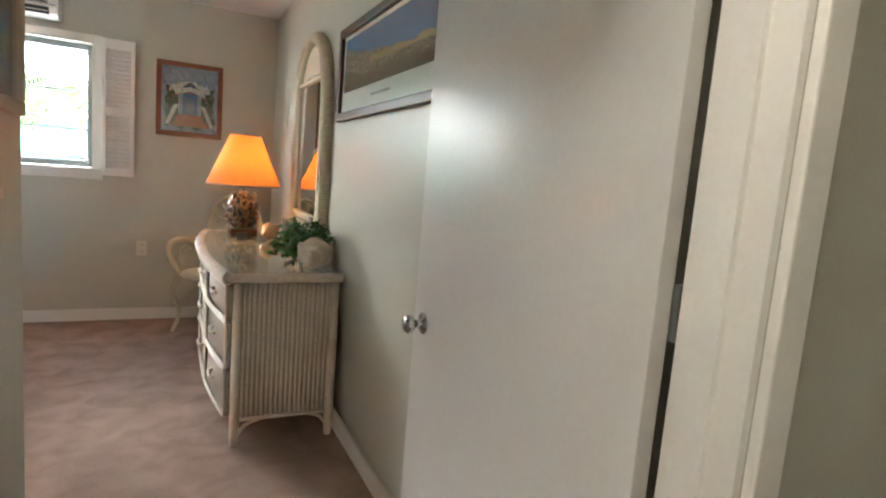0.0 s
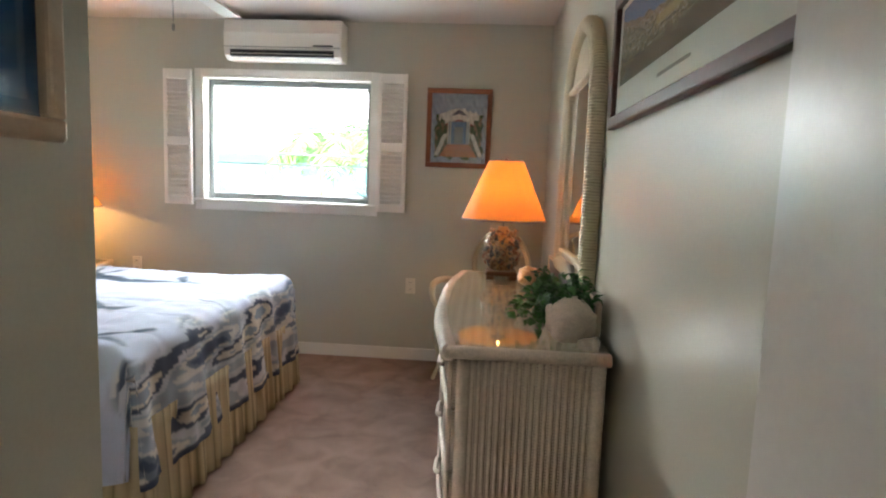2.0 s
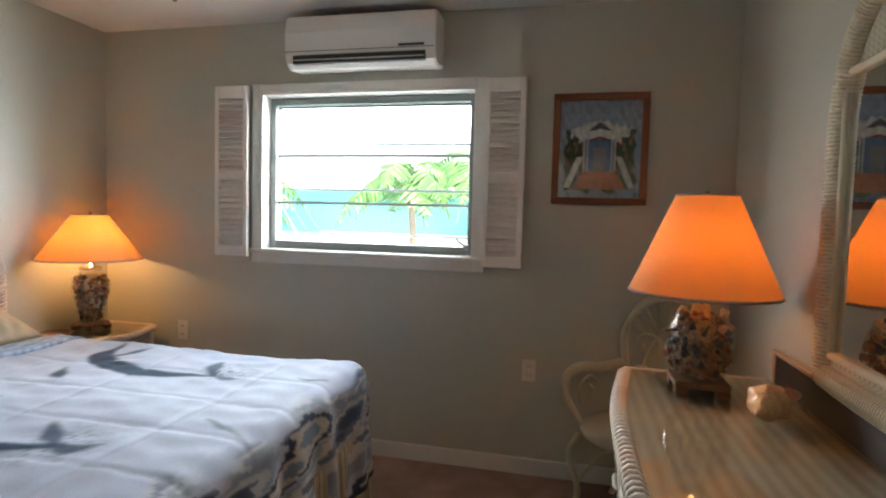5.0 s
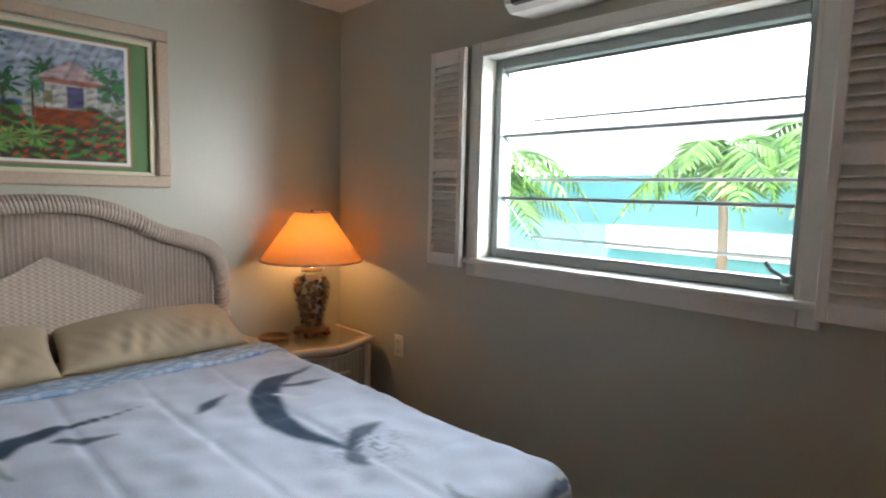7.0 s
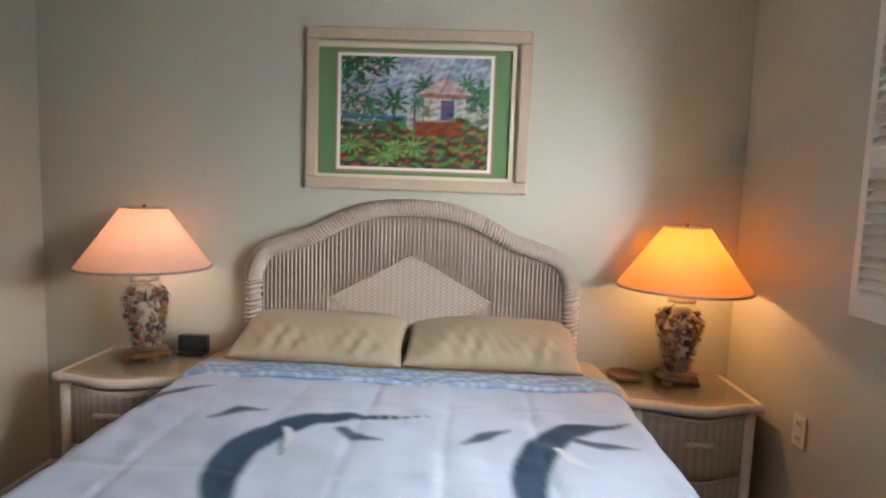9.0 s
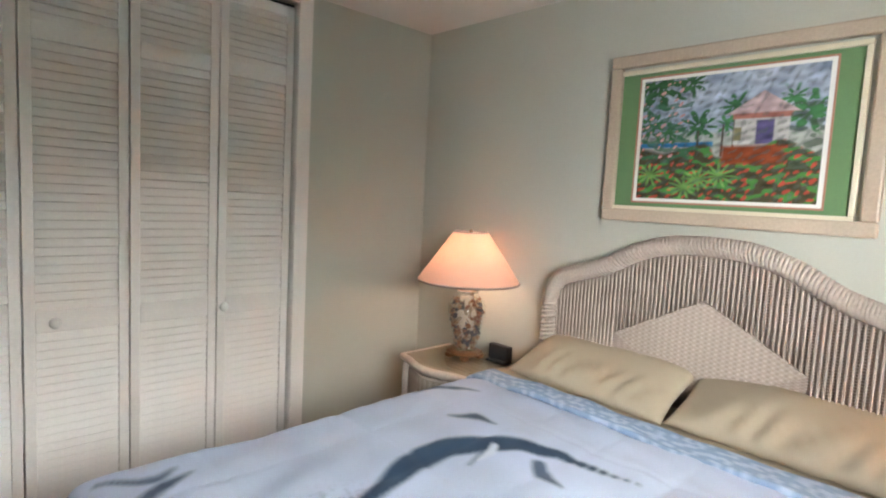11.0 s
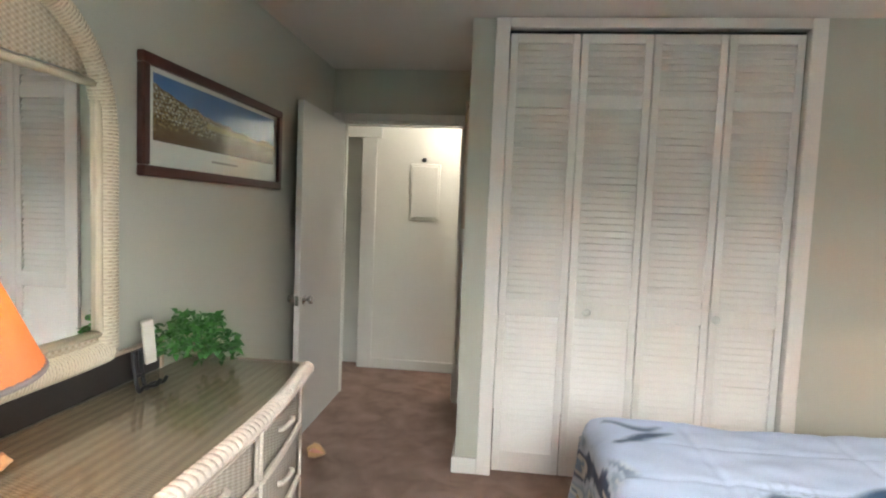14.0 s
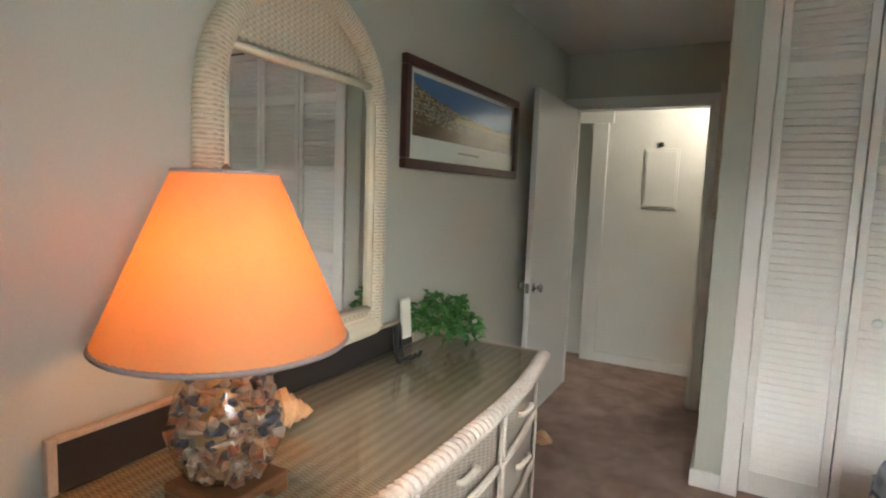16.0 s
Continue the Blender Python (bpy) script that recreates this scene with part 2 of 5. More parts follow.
def box(bm, x0, x1, y0, y1, z0, z1, bevel=0.0):
    m = Matrix.LocRotScale(((x0 + x1) / 2, (y0 + y1) / 2, (z0 + z1) / 2), None, (abs(x1 - x0), abs(y1 - y0), abs(z1 - z0)))
    made = bmesh.ops.create_cube(bm, size=1, matrix=m)
    if bevel:
        edges = list({e for v in made["verts"] for e in v.link_edges})
        bmesh.ops.bevel(bm, geom=edges, offset=bevel, segments=2, profile=0.5, affect="EDGES")
    return bm


def B(*a, bevel=0.0):
    return box(bmesh.new(), *a, bevel=bevel)


def lathe(bm, profile, at=(0, 0, 0), n=32, wobble=0.0, axis=None):
    """Turns a profile of (radius, height) about the upright axis; axis: a matrix that lays it over."""
    rings = []
    m = axis or Matrix.Identity(4)
    for r, z in profile:
        ring = []
        for i in range(n):
            a = 2 * math.pi * i / n
            rr = r * (1 + wobble * (i % 2))
            ring.append(bm.verts.new(Vector(at) + (m @ Vector((rr * math.cos(a), rr * math.sin(a), z)))))
        rings.append(ring)
    for a, c in zip(rings, rings[1:]):
        for i in range(n):
            bm.faces.new((a[i], a[(i + 1) % n], c[(i + 1) % n], c[i]))
    return rings


def capped(bm, rings):
    bm.faces.new(list(reversed(rings[0])))
    bm.faces.new(rings[-1])


def L(profile, at=(0, 0, 0), n=32, cap=True, wobble=0.0, axis=None):
    bm = bmesh.new()
    r = lathe(bm, profile, at, n, wobble, axis)
    if cap:
        capped(bm, r)
    return bm


def tube(bm, pts, radius, n=8, closed=False, twist=0.0):
    """A round rod along points; radius may be a function of the place along it, 0 to 1. twist ripples it like a wrapped cane."""
    pts = [Vector(p) for p in pts]
    rings = []
    count = len(pts)
    up = None
    for i, p in enumerate(pts):
        a = pts[(i - 1) % count] if closed or i else pts[0]
        c = pts[(i + 1) % count] if closed or i < count - 1 else pts[-1]
        t = (c - a).normalized()
        if up is None:
            up = t.orthogonal().normalized()
        up = (up - t * up.dot(t)).normalized()
        side = t.cross(up)
        r = radius(i / (count - 1)) if callable(radius) else radius
        r *= 1 + twist * (i % 2)
        rings.append([bm.verts.new(p + up * r * math.cos(2 * math.pi * k / n) + side * r * math.sin(2 * math.pi * k / n)) for k in range(n)])
    pairs = list(zip(rings, rings[1:])) + ([(rings[-1], rings[0])] if closed else [])
    for a, c in pairs:
        for k in range(n):
            bm.faces.new((a[k], a[(k + 1) % n], c[(k + 1) % n], c[k]))
    if not closed:
        bm.faces.new(list(reversed(rings[0])))
        bm.faces.new(rings[-1])
    return bm


def smooth_line(pts, per=8):
    """Points along a soft curve through the given ones."""
    P = [Vector(p) for p in pts]
    P = [P[0] * 2 - P[1]] + P + [P[-1] * 2 - P[-2]]
    out = []
    for i in range(1, len(P) - 2):
        for k in range(per):
            t = k / per
            out.append(0.5 * (2 * P[i] + (P[i + 1] - P[i - 1]) * t + (2 * P[i - 1] - 5 * P[i] + 4 * P[i + 1] - P[i + 2]) * t * t
                              + (3 * P[i] - P[i - 1] - 3 * P[i + 1] + P[i + 2]) * t ** 3))
    out.append(P[-2])
    return out


def sheet(name, P, N, material, parent, colours=None, label="", smooth=True, attr="tint"):
    """A grid mesh: P is an (rows, columns, 3) array of world places; colours (rows, columns, 3)."""
    rows, cols = P.shape[:2]
    here = np.array(ORIGIN.get(parent, Vector((0, 0, 0))))
    idx = np.arange(rows * cols).reshape(rows, cols)
    faces = np.stack([idx[:-1, :-1], idx[1:, :-1], idx[1:, 1:], idx[:-1, 1:]], -1).reshape(-1, 4)
    me = bpy.data.meshes.new(name)
    me.from_pydata((P.reshape(-1, 3) - here).tolist(), [], faces.tolist())
    if colours is not None:
        ca = me.color_attributes.new(attr, "FLOAT_COLOR", "POINT")
        rgba = np.ones((rows * cols, 4))
        rgba[:, :3] = colours.reshape(-1, 3)
        ca.data.foreach_set("color", rgba.ravel())
    me.materials.append(material)
    if smooth:
        me.polygons.foreach_set("use_smooth", [True] * len(me.polygons))
    ob = new(name, me)
    ob.parent = parent
    ORIGIN[ob] = ORIGIN.get(parent, Vector((0, 0, 0)))
    if N:
        mod = ob.modifiers.new("thickness", "SOLIDIFY")
        mod.thickness = N
    if label:
        tagged(ob, label)
    return ob


# ---------------------------------------------------------------- the room's plan
W, E_, N_, S_ = -2.01, 1.60, 4.94, 1.775
ALC, DW, HY = 0.515, 0.685, -0.07      # closet corner, bedroom door wall, hall's far wall
TOP = 2.44
T = 0.12
WX0, WX1, WZ0, WZ1 = -0.925, 0.335, 1.125, 2.04   # window opening
DX0, DX1, DH = 0.62, 1.537, 2.06                # bedroom doorway
CX0, CX1, CH = -1.14, 0.32, 2.385              # closet opening

setting("floor", B(W - 0.2, 3.2, HY - 0.2, N_ + 0.2, -0.12, 0.0), CARPET, "mottled brown-pink wall-to-wall carpet", "carpet")
setting("ceiling", B(W - 0.2, 3.2, HY - 0.2, N_ + 0.2, TOP, TOP + 0.15), CEIL, "matt white plaster ceiling", "ceiling")
bm = bmesh.new()
box(bm, W - 0.2, WX0, N_, N_ + 0.2, 0, TOP), box(bm, WX1, E_ + 0.2, N_, N_ + 0.2, 0, TOP)
box(bm, WX0, WX1, N_, N_ + 0.2, 0, WZ0), box(bm, WX0, WX1, N_, N_ + 0.2, WZ1, TOP)
setting("wall_north", bm, WALL, "sage green painted wall with the window", "wall")
setting("wall_west", B(W - 0.2, W, HY - 0.2, N_, 0, TOP), WALL, "sage green painted wall behind the bed", "wall")
setting("wall_east", B(E_, E_ + T, DW, N_, 0, TOP), WALL, "sage green painted wall behind the dresser", "wall")
bm = bmesh.new()
box(bm, W, CX0, S_ - T, S_, 0, TOP), box(bm, CX1, ALC, S_ - T, S_, 0, TOP), box(bm, CX0, CX1, S_ - T, S_, CH, TOP)
setting("wall_closet", bm, WALL, "sage green wall with the closet opening", "wall")
setting("wall_closet_side", B(ALC - T, ALC, DW, S_ - T, 0, TOP), WALL, "sage green wall beside the entrance", "wall")
bm = bmesh.new()
box(bm, W, DX0, DW - T, DW, 0, TOP), box(bm, DX1, 3.2, DW - T, DW, 0, TOP), box(bm, DX0, DX1, DW - T, DW, DH, TOP)
setting("wall_door", bm, WALL, "painted wall with the bedroom doorway", "wall")
bm = bmesh.new()
box(bm, W, 1.56, HY - T, HY, 0, TOP), box(bm, 2.5, 3.2, HY - T, HY, 0, TOP), box(bm, 1.56, 2.5, HY - T, HY, 2.1, TOP)
setting("wall_hall", bm, HALLW, "white painted hall wall", "wall")
setting("wall_hall_end", B(3.2, 3.3, HY - 0.2, DW, 0, TOP), HALLW, "white painted hall end wall", "wall")
# two unseen walls, added only to block daylight east of the bedroom
setting("wall_block_north", B(E_ + 0.2, 3.3, N_, N_ + 0.2, 0, TOP), HALLW, "unseen wall added to keep daylight out", "wall")
setting("wall_block_east", B(3.2, 3.3, DW, N_, 0, TOP), HALLW, "unseen wall added to keep daylight out", "wall")
setting("wall_hall_back", B(1.5, 2.6, HY - 0.20, HY - T, 0, 2.1), HALLW, "pale wall behind the hall opening", "wall")

# skirting boards
BASE = [("x", W, W + 0.02, S_ + 0.02, N_ - 0.02), ("y", W, E_, N_ - 0.02, N_), ("x", E_ - 0.02, E_, DW + 0.02, N_ - 0.02),
        ("y", W, CX0 - 0.08, S_, S_ + 0.02), ("y", 0.396, ALC + 0.02, S_, S_ + 0.02), ("x", ALC, ALC + 0.02, DW + 0.02, S_),
        ("y", -1.5, 1.44, HY, HY + 0.02)]
for k, (ax, a0, a1, b0, b1) in enumerate(BASE):
    setting("baseboard", B(a0, a1, b0, b1, 0, 0.09, bevel=0.006), WHITE, "white painted skirting board", "baseboard")

# window: trim, stool, sliding metal frame with three awning panes
window = tagged(thing("window_1", ((WX0 + WX1) / 2, N_, WZ0), "white-trimmed awning window with three tilted glass panes", "window"), kind="structure")
bm = bmesh.new()
for a in ((WX0 - 0.055, WX0, WZ0 - 0.06, WZ1 + 0.05), (WX1, WX1 + 0.055, WZ0 - 0.06, WZ1 + 0.05), (WX0, WX1, WZ1, WZ1 + 0.05), (WX0, WX1, WZ0 - 0.06, WZ0)):
    box(bm, a[0], a[1], N_ - 0.022, N_ - 0.001, a[2], a[3], bevel=0.005)
part("trim", bm, WHITE, window)
bm = bmesh.new()
box(bm, WX0, WX0 + 0.012, N_ - 0.02, N_ + 0.2, WZ0, WZ1), box(bm, WX1 - 0.012, WX1, N_ - 0.02, N_ + 0.2, WZ0, WZ1)
box(bm, WX0 + 0.012, WX1 - 0.012, N_ - 0.02, N_ + 0.2, WZ1 - 0.012, WZ1)
part("jamb_lining", bm, WHITE, window)
part("window_sill", B(WX0 - 0.07, WX1 + 0.07, N_ - 0.045, N_ + 0.2, WZ0 - 0.002, WZ0 + 0.022, bevel=0.006), WHITE, window)
bm = bmesh.new()
FX0, FX1, FZ0, FZ1, FY = WX0 + 0.014, WX1 - 0.014, WZ0 + 0.024, WZ1 - 0.014, N_ + 0.07
for a in ((FX0, FX0 + 0.035, FZ0, FZ1), (FX1 - 0.035, FX1, FZ0, FZ1), (FX0 + 0.035, FX1 - 0.035, FZ1 - 0.04, FZ1), (FX0 + 0.035, FX1 - 0.035, FZ0, FZ0 + 0.045)):
    box(bm, a[0], a[1], FY, FY + 0.05, a[2], a[3], bevel=0.004)
part("window_frame", bm, ALU, window, "grey aluminium frame")
for z in (1.975, 1.695, 1.42):
    a = radians(50)
    ln = 0.29
    dy, dz = math.sin(a) * ln, -math.cos(a) * ln
    x0, x1 = FX0 + 0.04, FX1 - 0.04
    y0 = FY + 0.03
    bm = bmesh.new()
    v = [bm.verts.new(p) for p in ((x0, y0, z), (x1, y0, z), (x1, y0 + dy, z + dz), (x0, y0 + dy, z + dz))]
    f = bm.faces.new(v)
    bmesh.ops.solidify(bm, geom=[f], thickness=0.005)
    pane = part("pane", bm, PANE, window)
    pane.visible_shadow = False
    bm = bmesh.new()
    tube(bm, [(x0, y0, z), (x1, y0, z)], 0.008, 6), tube(bm, [(x0, y0 + dy, z + dz), (x1, y0 + dy, z + dz)], 0.008, 6)
    tube(bm, [(x0, y0, z), (x0, y0 + dy, z + dz)], 0.006, 6), tube(bm, [(x1, y0, z), (x1, y0 + dy, z + dz)], 0.006, 6)
    part("pane_rail", bm, ALU, pane)
bm = B(0.27, 0.30, FY - 0.03, FY, FZ0 + 0.03, FZ0 + 0.06, bevel=0.005)
tube(bm, [(0.285, FY - 0.03, FZ0 + 0.05), (0.25, FY - 0.06, FZ0 + 0.075), (0.235, FY - 0.065, FZ0 + 0.10)], 0.006, 6)
part("crank_handle", bm, ALU, window)


def slat_mesh(name, width, depth, thick, tilt):
    bm = bmesh.new()
    box(bm, -width / 2, width / 2, -depth / 2, depth / 2, -thick / 2, thick / 2)
    bmesh.ops.rotate(bm, verts=bm.verts, cent=(0, 0, 0), matrix=Matrix.Rotation(tilt, 3, "X"))
    me = bpy.data.meshes.new(name)
    bm.to_mesh(me)
    bm.free()
    me.materials.append(LOUVRE)
    return me


def louvre_leaf(owner, x0, x1, y0, y1, z0, z1, stile, rails, gap, depth, tilt, body="door_frame"):
    """A leaf with stiles, rails and louvre slats. rails: (z0, z1) pairs from the bottom up."""
    bm = bmesh.new()
    box(bm, x0, x0 + stile, y0, y1, z0, z1, bevel=0.003), box(bm, x1 - stile, x1, y0, y1, z0, z1, bevel=0.003)
    for a, c in rails:
        box(bm, x0 + stile, x1 - stile, y0, y1, a, c, bevel=0.003)
    frame_ob = part(body, bm, LOUVRE, owner)
    w = x1 - x0 - 2 * stile
    me = slat_mesh("slat", w, depth, 0.007, tilt)
    for (a0, a1), (b0, b1) in zip(rails, rails[1:]):
        n = max(1, round((b0 - a1) / gap))
        for k in range(n):
            s = new("slat", me)
            s.parent = frame_ob
            s.location = Vector(((x0 + x1) / 2, (y0 + y1) / 2, a1 + (k + 0.5) * (b0 - a1) / n)) - ORIGIN[frame_ob]
    return frame_ob


def shutter(x0, x1, label):
    s = thing("window_shutter", ((x0 + x1) / 2, N_ - 0.04, 1.10), label, "shutter", "shutters beside the window")
    louvre_leaf(s, x0, x1, N_ - 0.062, N_ - 0.036, 1.10, 2.075, 0.028, [(1.10, 1.155), (1.535, 1.59), (2.005, 2.075)], 0.033, 0.041, radians(52), "shutter_frame")
    part("hinge", B(x0 + 0.02 if x0 > 0 else x1 - 0.05, x0 + 0.05 if x0 > 0 else x1 - 0.02, N_ - 0.036, N_ - 0.0005, 1.2, 1.26), ALU, s)
    return s


shutter(WX0 - 0.27, WX0 - 0.06, "white louvred wooden shutter folded back beside window")
shutter(WX1 + 0.05, WX1 + 0.26, "white louvred wooden shutter opened against the wall")

# closet: casing and four bifold louvre leaves
cas = tagged(thing("closet_casing", ((CX0 + CX1) / 2, S_, 0), "cream painted casing round the closet", "trim"), kind="structure")
bm = bmesh.new()
box(bm, CX0 - 0.075, CX0, S_ - 0.03, S_ + 0.02, 0, TOP - 0.003, bevel=0.006), box(bm, CX1, CX1 + 0.075, S_ - 0.03, S_ + 0.02, 0, TOP - 0.003, bevel=0.006)
box(bm, CX0, CX1, S_ - 0.03, S_ + 0.02, CH, TOP - 0.003, bevel=0.006)
part("casing", bm, LOUVRE, cas)
part("track", B(CX0, CX1, S_ - 0.07, S_ - 0.04, CH - 0.014, CH - 0.001), BLACK, cas)
lw = (CX1 - CX0 - 0.016) / 4
for k in range(4):
    x0 = CX0 + 0.003 + k * (lw + 0.0034)
    d = thing("closet_door", (x0 + lw / 2, S_ - 0.04, 0.012), "cream louvred bifold closet door leaf, closed", "closet door", "closet bifold doors")
    louvre_leaf(d, x0, x0 + lw - 0.002, S_ - 0.055, S_ - 0.025, 0.015, CH - 0.016, 0.038, [(0.015, 0.13), (0.885, 0.975), (1.99, 2.06), (CH - 0.065, CH - 0.016)], 0.0345, 0.045, radians(-64))
    if k in (1, 2):
        kx = -0.147 if k == 2 else -0.80
        rot = Matrix.Rotation(radians(-90), 4, "X")
        part("knob", L([(0.008, 0), (0.008, 0.012), (0.019, 0.018), (0.022, 0.026), (0.017, 0.034), (0.004, 0.037)], (kx, S_ - 0.025, 0.925), 20, axis=rot), WHITE, d, "round white knob", True)
setting("closet_back", B(W, ALC - T, DW, DW + 0.05, 0, TOP), HALLW, "closet back wall", "wall")

# bedroom doorway and its open door
dj = tagged(thing("door_frame", ((DX0 + DX1) / 2, DW, 0), "white painted door casing and jamb", "door frame"), kind="structure")
for yy, far in ((DW, DW + 0.018), (DW - T - 0.018, DW - T)):
    bm = bmesh.new()
    box(bm, DX0 - 0.06, DX0, yy, far, 0, DH + 0.06, bevel=0.004), box(bm, DX1, DX1 + 0.06, yy, far, 0, DH + 0.06, bevel=0.004)
    box(bm, DX0, DX1, yy, far, DH, DH + 0.06, bevel=0.004)
    part("casing", bm, WHITE, dj)
bm = bmesh.new()
box(bm, DX0, DX0 + 0.016, DW - T, DW, 0, DH), box(bm, DX1 - 0.016, DX1, DW - T, DW, 0, DH), box(bm, DX0 + 0.016, DX1 - 0.016, DW - T, DW, DH - 0.016, DH)
box(bm, DX1 - 0.028, DX1 - 0.016, DW - 0.075, DW - 0.045, 0, DH - 0.016), box(bm, DX0 + 0.016, DX0 + 0.028, DW - 0.075, DW - 0.045, 0, DH - 0.016)
part("jamb", bm, WHITE, dj)

door = thing("door_1", (1.535, DW + 0.03, 0), "flat beige bedroom door, standing open", "door", kind="structure")
DLEN = 0.87
bm = B(1.535 - 0.036, 1.535, DW + 0.03, DW + 0.03 + DLEN, 0.014, 2.04, bevel=0.002)
part("door_leaf", bm, DOORP, door)
for sgn, xf in ((-1, 1.499), (1, 1.535)):
    rot = Matrix.Rotation(radians(90 * sgn), 4, "Y")
    part("door_knob", L([(0.030, 0), (0.030, 0.004), (0.012, 0.008), (0.011, 0.028), (0.024, 0.036), (0.027, 0.048), (0.020, 0.058), (0.006, 0.06)], (xf, DW + 0.03 + DLEN - 0.065, 0.86), 24, axis=rot), CHROME, door, "round chrome knob", True)
part("latch_plate", B(1.506, 1.528, DW + 0.03 + DLEN - 0.001, DW + 0.03 + DLEN + 0.002, 0.83, 0.89), CHROME, door)
for z in (0.25, 1.05, 1.8):
    part("hinge", L([(0.006, 0), (0.006, 0.09)], (1.540, DW + 0.026, z), 10), ALU, door)
door.rotation_euler = (0, 0, radians(0.5))

# hall: opening trim, breaker panel, small dark knob, added ceiling fill light
bm = bmesh.new()
box(bm, 1.44, 1.57, HY, HY + 0.02, 0, 2.04, bevel=0.004), box(bm, 1.40, 2.5, HY, HY + 0.026, 2.04, 2.14, bevel=0.004)
setting("trim_hall", bm, WHITE, "cream painted casing in the hall", "trim")
bp_ = thing("breaker_panel", (1.01, HY, 1.34), "white metal breaker panel in the hall wall", "breaker panel")
part("panel_frame", B(0.875, 1.14, HY, HY + 0.012, 1.34, 1.825, bevel=0.004), HALLW, bp_)
part("panel_door", B(0.892, 1.123, HY + 0.0125, HY + 0.02, 1.36, 1.805, bevel=0.004), HALLW, bp_)
dot = thing("wall_hook", (1.02, HY, 1.86), "small black round hook on the hall wall", "hook")
part("hook_plate", L([(0.02, 0), (0.02, 0.01), (0.012, 0.025)], (1.02, HY, 1.86), 16, axis=Matrix.Rotation(radians(-90), 4, "X")), BLACK, dot)
# unseen fitting, put here to brighten the open door and the dresser end
hl = thing("hall_fill_light", (0.5, 0.40, TOP), "small flush ceiling light in the hall, unseen, added to brighten the door", "ceiling light")
part("light_base", L([(0.13, TOP - 0.02), (0.13, TOP - 0.001)], (0.5, 0.40, 0), 32), WHITE, hl)
hall_fill_bulb = bulb("hall_fill_bulb", (0.5, 0.40, TOP - 0.10), 3.0, (1.0, 0.93, 0.85), 0.06)

# ---------------------------------------------------------------- bed
BX0, BX1, BY0, BY1, BZ = -1.93, -0.02, 2.67, 4.32, 0.66
BYC = (BY0 + BY1) / 2
bed = thing("bed", (-1.0, BYC, 0), "bed with arched whitewashed wicker headboard and pleated skirt", "bed")
part("box_spring", B(BX0 + 0.03, BX1 - 0.02, BY0 + 0.02, BY1 - 0.02, 0.12, 0.40, bevel=0.02), MATTRESS, bed)
part("mattress", B(BX0 + 0.03, BX1 - 0.01, BY0, BY1, 0.40, 0.67, bevel=0.05), MATTRESS, bed)
for lx in (BX0 + 0.1, BX1 - 0.12):
    for ly in (BY0 + 0.1, BY1 - 0.1):
        part("leg", L([(0.025, 0.0), (0.03, 0.12)], (lx, ly, 0), 12), BLACK, bed)

# headboard outline
HBL, HBR = 2.785, 4.205
hb_half = smooth_line([(0, HBL, 0.0), (0, HBL, 0.5), (0, HBL, 0.95), (0, HBL + 0.012, 1.07), (0, HBL + 0.06, 1.145), (0, HBL + 0.16, 1.185), (0, HBL + 0.28, 1.225), (0, HBL + 0.42, 1.30), (0, HBL + 0.56, 1.345), (0, (HBL + HBR) / 2, 1.355)], 10)
mid = (HBL + HBR) / 2
outline = [Vector((-1.955, p.y, p.z)) for p in hb_half] + [Vector((-1.955, 2 * mid - p.y, p.z)) for p in reversed(hb_half[:-1])]
head = part("headboard", tube(bmesh.new(), outline, 0.028, 10), REEDP, bed, "arched woven wicker headboard", True)
bm = bmesh.new()
coil = []
for a, c in zip(outline, outline[1:]):
    n = max(1, round((c - a).length / 0.024))
    for k in range(n):
        coil.append(a.lerp(c, k / n))
for k, p in enumerate(coil):
    q = coil[min(k + 1, len(coil) - 1)] - coil[max(k - 1, 0)]
    if p.z < 0.55:
        continue
    t = q.normalized()
    side = Vector((1, 0, 0))
    up = t.cross(side)
    ring = [p + (side * math.cos(a) + up * math.sin(a)) * 0.033 + t * 0.008 * math.sin(a) for a in [2 * math.pi * j / 10 for j in range(10)]]
    tube(bm, ring, 0.0085, 5, closed=True)
part("wrapped_rim", bm, REEDP, head, "cane-wrapped rim", True)


def top_at(y):
    best = min(outline, key=lambda p: abs(p.y - y) + (10 if p.z < 0.9 else 0))
    return best.z


ys = np.linspace(HBL + 0.03, HBR - 0.03, 60)
P = np.array([[(-1.965, y, 0.30 + (top_at(y) - 0.31) * k / 8) for k in range(9)] for y in ys])
sheet("woven_panel", P, 0.012, WEAVE_HEAD, head)
bm = bmesh.new()
for k in range(74):
    y = HBL + 0.045 + k * (HBR - HBL - 0.09) / 73
    half = max(0.0, 0.36 - abs(y - mid)) / 0.36 * 0.20
    zt = top_at(y) - 0.03
    low = 0.945 + half if half > 0 else 0.6
    tube(bm, [(-1.951, y, low), (-1.951, y, zt)], 0.0042, 6)
part("reed_facing", bm, REEDP, head, smooth=True)
bm = bmesh.new()
v = [bm.verts.new(p) for p in ((-1.955, mid - 0.36, 0.945), (-1.955, mid, 1.145), (-1.955, mid + 0.36, 0.945), (-1.955, mid, 0.745))]
f = bm.faces.new(v)
ret = bmesh.ops.extrude_face_region(bm, geom=[f])
bmesh.ops.translate(bm, verts=[g for g in ret["geom"] if isinstance(g, bmesh.types.BMVert)], vec=(0.012, 0, 0))
bmesh.ops.recalc_face_normals(bm, faces=bm.faces)
part("diamond_weave", bm, WEAVE_DIAMOND, head)

